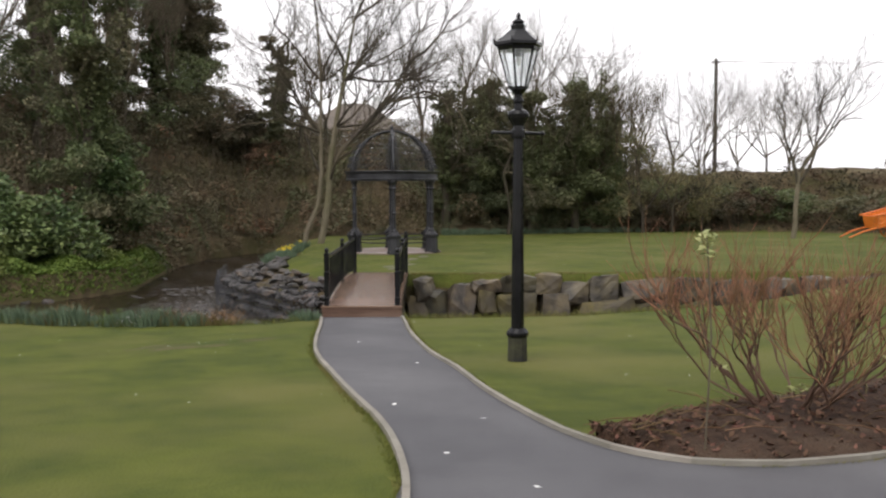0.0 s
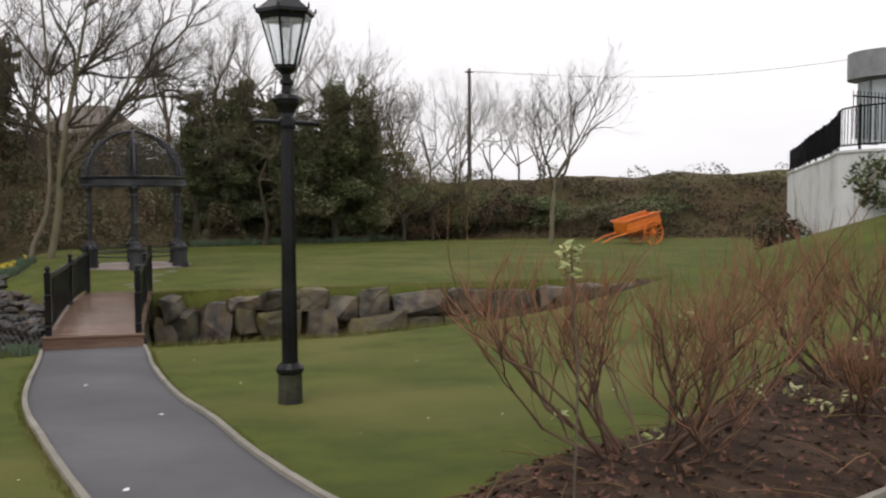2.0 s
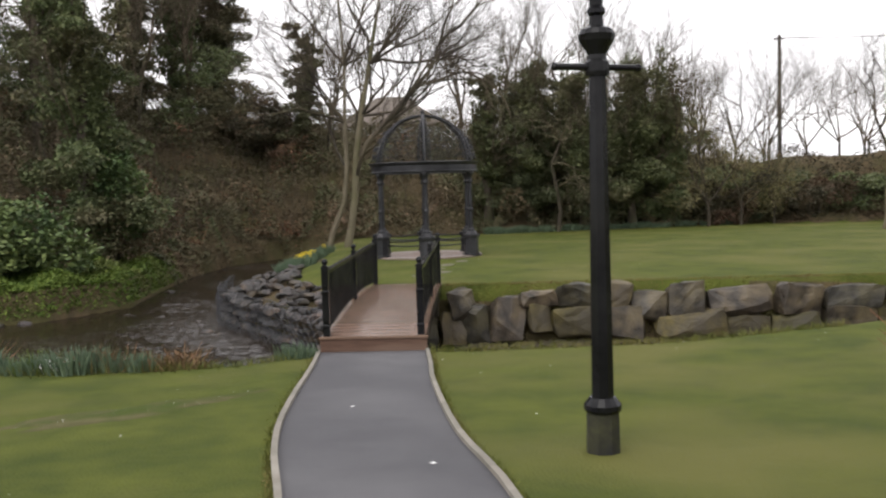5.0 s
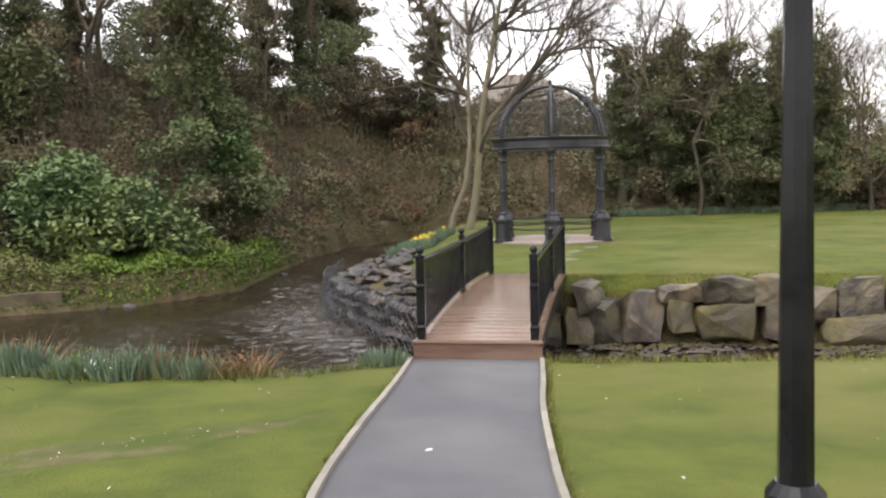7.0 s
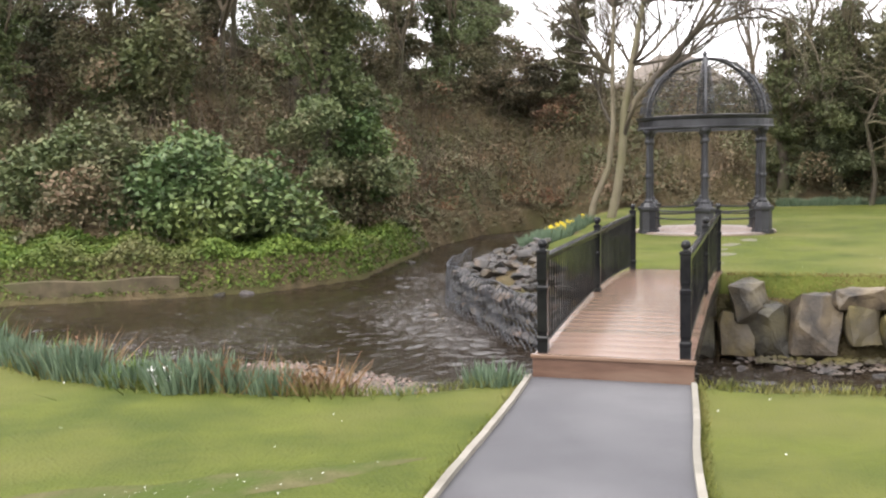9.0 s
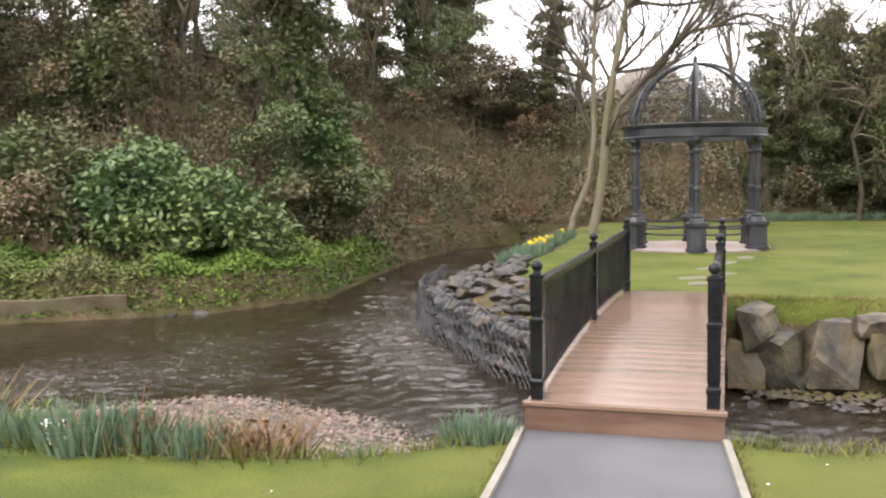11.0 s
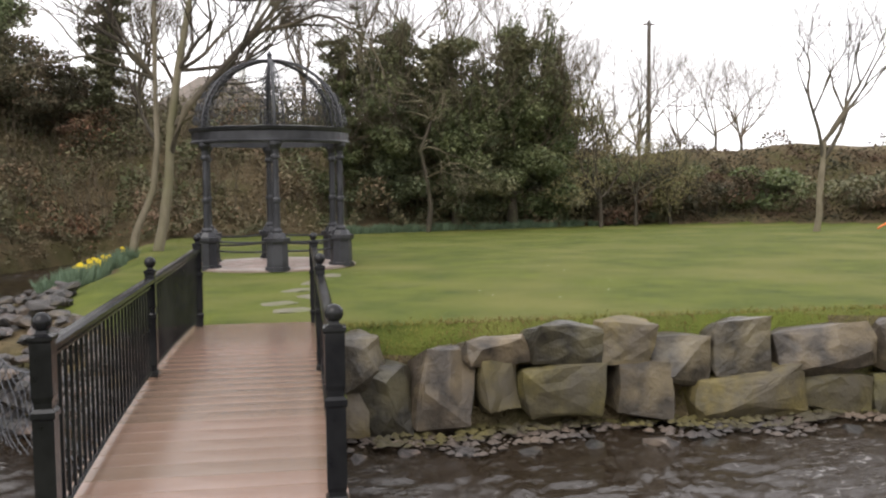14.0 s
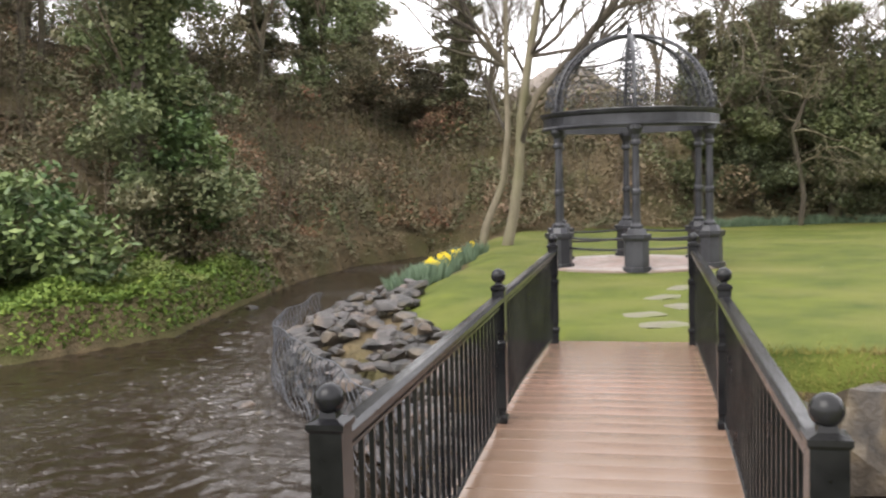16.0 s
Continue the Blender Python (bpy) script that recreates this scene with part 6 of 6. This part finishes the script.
# ---- farm cart on the lawn ----
def build_cart():
    x, y = 20.9, 23.6
    root = thing("farm_cart", x, y, ground_z(x, y) + 0.0, "bright orange painted wooden farm cart with spoked wheels", "cart", rz=188)
    tip = Matrix.Translation((0, 0, 0.62)) @ Matrix.Rotation(math.radians(14), 4, "Y") @ Matrix.Translation((0, 0, -0.62))
    for s in (-1, 1):
        bm = bmesh.new()
        rim = [(-0.4 + 0.50 * math.cos(k * math.tau / 28), s * 0.62, 0.51 + 0.50 * math.sin(k * math.tau / 28)) for k in range(29)]
        tube(bm, rim, 0.035, 6)
        wheel = part("wheel", bm, M_ORANGE, root)
        for k in range(12):
            a = k * math.tau / 12
            bm = bmesh.new()
            tube(bm, [(-0.4 + 0.05 * math.cos(a), s * 0.62, 0.51 + 0.05 * math.sin(a)), (-0.4 + 0.48 * math.cos(a), s * 0.62, 0.51 + 0.48 * math.sin(a))], 0.02, 5)
            part("spoke", bm, M_ORANGE, wheel)
        bm = bmesh.new()
        lathe(bm, [(0.05, -0.1), (0.09, -0.06), (0.09, 0.06), (0.05, 0.1)], 10)
        bmesh.ops.transform(bm, verts=bm.verts, matrix=Matrix.Translation((-0.4, s * 0.62, 0.51)) @ Matrix.Rotation(math.pi / 2, 4, "X"))
        part("hub", bm, M_ORANGE, wheel)
    bm = bmesh.new()
    tube(bm, [(-0.4, -0.62, 0.51), (-0.4, 0.62, 0.51)], 0.03, 6)
    part("axle", bm, M_ORANGE, root)

    def board(name, *b):
        bm = bmesh.new()
        box(bm, *b, 0.008)
        bmesh.ops.transform(bm, verts=bm.verts, matrix=tip)
        part(name, bm, M_ORANGE, root)
    board("floor_board", -0.95, 0.85, -0.5, 0.5, 0.66, 0.72)
    for s in (-1, 1):
        for z in (0.74, 0.90, 1.06):
            board("side_board", -0.95, 0.85, s * 0.52 - 0.02, s * 0.52 + 0.02, z, z + 0.14)
        board("top_rail", -1.0, 0.95, s * 0.56 - 0.05, s * 0.56 + 0.05, 1.22, 1.27)
        bm = bmesh.new()
        tube(bm, [(0.5, s * 0.42, 0.58), (1.5, s * 0.40, 0.34), (2.1, s * 0.36, 0.08)], [0.045, 0.04, 0.03], 6)
        part("shaft", bm, M_ORANGE, root)
    board("front_board", 0.83, 0.87, -0.5, 0.5, 0.72, 1.2)
    board("tail_board", -0.97, -0.93, -0.5, 0.5, 0.72, 1.2)


build_cart()


# ---- telegraph pole and wire ----
def build_pole():
    x, y = 21.85, 52.0
    z = ground_z(x, y)
    root = thing("telegraph_pole", x, y, z, "dark wooden telegraph pole on the far bank", "telegraph pole")
    bm = bmesh.new()
    lathe(bm, [(0.16, -0.3), (0.11, 11.45 - z), (0.06, 11.5 - z)], 10)
    part("shaft", bm, M_POLE, root)
    bm = bmesh.new()
    box(bm, -0.35, 0.35, -0.05, 0.05, 11.2 - z, 11.3 - z, 0.01)
    part("cross_arm", bm, M_POLE, root)
    bm = bmesh.new()
    pts = []
    for t in np.linspace(0, 1, 20):
        pts.append((0.3 + 30 * t, -13 * t, 11.3 - z + 1.2 * t - 1.2 * math.sin(t * math.pi)))
    tube(bm, pts, 0.018, 4)
    part("wire", bm, M_POLE, root)


build_pole()


# ---- bungalow beyond the trees ----
def build_bungalow():
    x, y = -5.4, 64.0
    root = thing("bungalow", x, y, 4.0, "cream bungalow with brown hipped roof beyond the trees", "house")
    bm = bmesh.new()
    box(bm, -3.6, 4.0, 0, 8, -2.0, 3.2)
    wall = part("wall", bm, M_RENDER, root)
    v = [(-4.1, -0.5, 3.15), (4.5, -0.5, 3.15), (4.5, 8.5, 3.15), (-4.1, 8.5, 3.15), (-1.2, 4, 5.7), (1.2, 4, 5.7), (-4.1, -0.5, 2.95), (4.5, -0.5, 2.95), (4.5, 8.5, 2.95), (-4.1, 8.5, 2.95)]
    mesh_object("roof", v, [(0, 1, 5, 4), (1, 2, 5), (2, 3, 4, 5), (3, 0, 4), (6, 7, 1, 0), (7, 8, 2, 1), (8, 9, 3, 2), (9, 6, 0, 3), (9, 8, 7, 6)], M_ROOF, root)
    bm = bmesh.new()
    box(bm, 1.6, 2.2, 3.6, 4.2, 4.2, 6.3, 0.03)
    part("chimney", bm, M_RENDER, root)
    for wx in (-3.0, -0.4, 1.8):
        bm = bmesh.new()
        box(bm, wx, wx + 1.7, -0.05, 0.03, 1.5, 2.75)
        win = part("window", bm, M_RENDER, root)
        for k in range(2):
            bm = bmesh.new()
            box(bm, wx + 0.07 + k * 0.8, wx + 0.82 + k * 0.8, -0.07, -0.04, 1.58, 2.67)
            part("pane", bm, M_PANE, win)


build_bungalow()


# ---- house with terrace, right of the lawn ----
def build_house():
    root = thing("terrace_wall", 0, 0, 0, "curved white rendered terrace wall with black railing", "wall", kind="structure")
    line = smooth_line([(17.9, -3.0), (16.9, 1.5), (16.3, 4.2), (17.5, 6.2), (19.1, 8.6), (22.6, 14.2), (26.0, 19.4), (28.7, 23.8)], 40)
    top, floor_z = 3.26, 3.52
    verts, faces = [], []
    for i, p in enumerate(line):
        d = line[min(i + 1, 39)] - line[max(i - 1, 0)]
        nrm = np.array([d[1], -d[0]]) / np.hypot(*d)
        for off, z in ((0.0, -0.5), (0.0, top - 0.06), (-0.04, top - 0.06), (-0.04, top), (0.34, top), (0.34, -0.5)):
            verts.append((p[0] + nrm[0] * off, p[1] + nrm[1] * off, z))
    for i in range(39):
        for k in range(5):
            a = i * 6 + k
            faces.append((a, a + 6, a + 7, a + 1))
    faces.append((0, 1, 2, 3, 4, 5))
    mesh_object("wall_body", verts, faces, M_RENDER, root)
    bm = bmesh.new()
    ring = [bm.verts.new((p[0] + 0.3, p[1] - 0.1, top - 0.02)) for p in line] + [bm.verts.new(v) for v in ((44, 20, top - 0.02), (34, -6, top - 0.02), (17.4, -4, top - 0.02))]
    bm.faces.new(ring)
    part("terrace_floor", bm, M_CONCRETE, root)
    fence = thing("terrace_railing", 0, 0, 0, "black metal railing along the terrace edge", "railing")
    for i in range(9, 39, 3):
        p = line[i]
        bm = bmesh.new()
        box(bm, p[0] + 0.08, p[0] + 0.13, p[1] - 0.02, p[1] + 0.03, top, top + 1.05)
        part("post", bm, M_IRON, fence)
    for z in (0.12, 1.0):
        bm = bmesh.new()
        tube(bm, [(p[0] + 0.1, p[1], top + z) for p in line], 0.022, 4)
        part("rail", bm, M_IRON, fence)
    fine = smooth_line([tuple(p) for p in line], 200)
    for p in fine:
        bm = bmesh.new()
        box(bm, p[0] + 0.092, p[0] + 0.108, p[1] - 0.008, p[1] + 0.008, top + 0.12, top + 1.0)
        part("bar", bm, M_IRON, fence)
    # railing that turns towards the house
    for k in range(22):
        x, y = 16.42 + k * 0.125, 4.15 + k * 0.03
        bm = bmesh.new()
        box(bm, x - 0.008, x + 0.008, y - 0.008, y + 0.008, floor_z, floor_z + 1.12)
        part("bar", bm, M_IRON, fence)
    bm = bmesh.new()
    tube(bm, [(16.4, 4.15, floor_z + 1.0), (19.1, 4.8, floor_z + 1.0)], 0.02, 4)
    part("rail", bm, M_IRON, fence)
    house = thing("white_house", 19.4, 4.6, floor_z, "white rendered house with curved glazed porch", "house")
    bm = bmesh.new()
    box(bm, 0.0, 14, -12, 0.9, -2, 5.2, 0.02)
    part("wall", bm, M_RENDER, house)
    bm = bmesh.new()
    cx, cy = -0.5, 0.9
    arc = [(cx + 1.25 * math.cos(a), cy + 1.25 * math.sin(a)) for a in np.linspace(math.radians(60), math.radians(265), 18)]
    low = [bm.verts.new((x, y, 1.62)) for x, y in arc] + [bm.verts.new((0.8, 0.92, 1.62)), bm.verts.new((0.8, 1.9, 1.62))]
    high = [bm.verts.new((v.co.x, v.co.y, 2.28)) for v in low]
    bm.faces.new(high)
    bm.faces.new(low[::-1])
    for k in range(len(low)):
        bm.faces.new((low[k], low[(k + 1) % len(low)], high[(k + 1) % len(low)], high[k]))
    bmesh.ops.recalc_face_normals(bm, faces=bm.faces)
    part("porch_canopy", bm, M_LEAD, house)
    for k in range(5):
        a0, a1 = math.radians(80 + k * 36), math.radians(80 + (k + 1) * 36 - 4)
        p, q = (cx + 0.95 * math.cos(a0), cy + 0.95 * math.sin(a0)), (cx + 0.95 * math.cos(a1), cy + 0.95 * math.sin(a1))
        n = Vector((q[1] - p[1], p[0] - q[0], 0)).normalized() * 0.02
        pts = [Vector((p[0], p[1], 0.0)), Vector((q[0], q[1], 0.0)), Vector((q[0], q[1], 1.55)), Vector((p[0], p[1], 1.55))]
        mesh_object("porch_pane", [v + n for v in pts] + [v - n for v in pts], [(0, 1, 2, 3), (7, 6, 5, 4), (0, 4, 5, 1), (1, 5, 6, 2), (2, 6, 7, 3), (3, 7, 4, 0)], M_PANE, house)
        bm = bmesh.new()
        tube(bm, [(q[0], q[1], 0), (q[0], q[1], 1.55)], 0.045, 6)
        part("porch_mullion", bm, M_LEAD, house)


build_house()
shrub("terrace_shrub", 16.6, 6.0, [(-0.6, 0, 0.6, 0.9, 0.8, 0.7), (0.5, 0.4, 0.8, 0.9, 0.9, 0.8), (0.2, -0.8, 0.9, 0.8, 0.8, 0.7)], 2600, 0.09, M_IVYLIGHT, 801, "green shrub below the white terrace wall", "shrub")
shrub("terrace_shrub", 17.0, 3.0, [(-0.5, 0, 0.6, 0.9, 0.8, 0.7), (0.6, -0.4, 1.0, 1.0, 0.9, 0.8)], 2400, 0.09, M_IVYLIGHT, 802, "green shrub below the white terrace wall", "shrub")
shrub("terrace_shrub", 20.0, 11.5, [(-0.4, 0, 0.7, 0.8, 0.8, 0.7), (0.5, 0.8, 0.6, 0.8, 0.9, 0.6)], 1800, 0.09, M_HEDGE, 803, "brownish shrub below the white terrace wall", "shrub")


# ---- worn strip in the near lawn ----
def worn_patch():
    r = np.random.RandomState(19)
    verts, faces = [], []
    n = 40
    for k in range(n):
        a = k * math.tau / n
        rad = 1 + 0.22 * math.sin(3 * a + 1) + 0.14 * math.sin(7 * a) + r.uniform(-0.08, 0.08)
        for q in (1.0, 0.5):
            u, v = 1.15 * rad * q * math.cos(a), 0.30 * rad * q * math.sin(a)
            x, y = -1.75 + u * 0.72 - v * 0.69, -4.1 + u * 0.69 + v * 0.72
            verts.append((x, y, ground_z(x, y) + (0.001 if q == 1.0 else 0.008)))
    verts.append((-1.75, -4.1, ground_z(-1.75, -4.1) + 0.009))
    for k in range(n):
        a, b = 2 * k, 2 * ((k + 1) % n)
        faces += [(a, b, b + 1, a + 1), (a + 1, b + 1, 2 * n)]
    tagged(mesh_object("worn_turf", verts, faces, M_WORN, smooth=True), "worn brownish strip in the lawn with petals", "worn grass", kind="structure")
    c = np.c_[-1.75 + r.normal(0, 0.55, 34), np.zeros(34), np.zeros(34)]
    c[:, 1] = -4.1 + (c[:, 0] + 1.75) * 0.95 + r.normal(0, 0.14, 34)
    c[:, 2] = ground(c[:, 0], c[:, 1]) + 0.022
    tagged(quads_object("blown_petals", flat_quads(r, c, r.uniform(0.004, 0.009, 34), r.uniform(0.003, 0.007, 34), 0.2), M_WHITEFL), "white petals blown together on the worn turf", "petals", kind="stuff")


worn_patch()
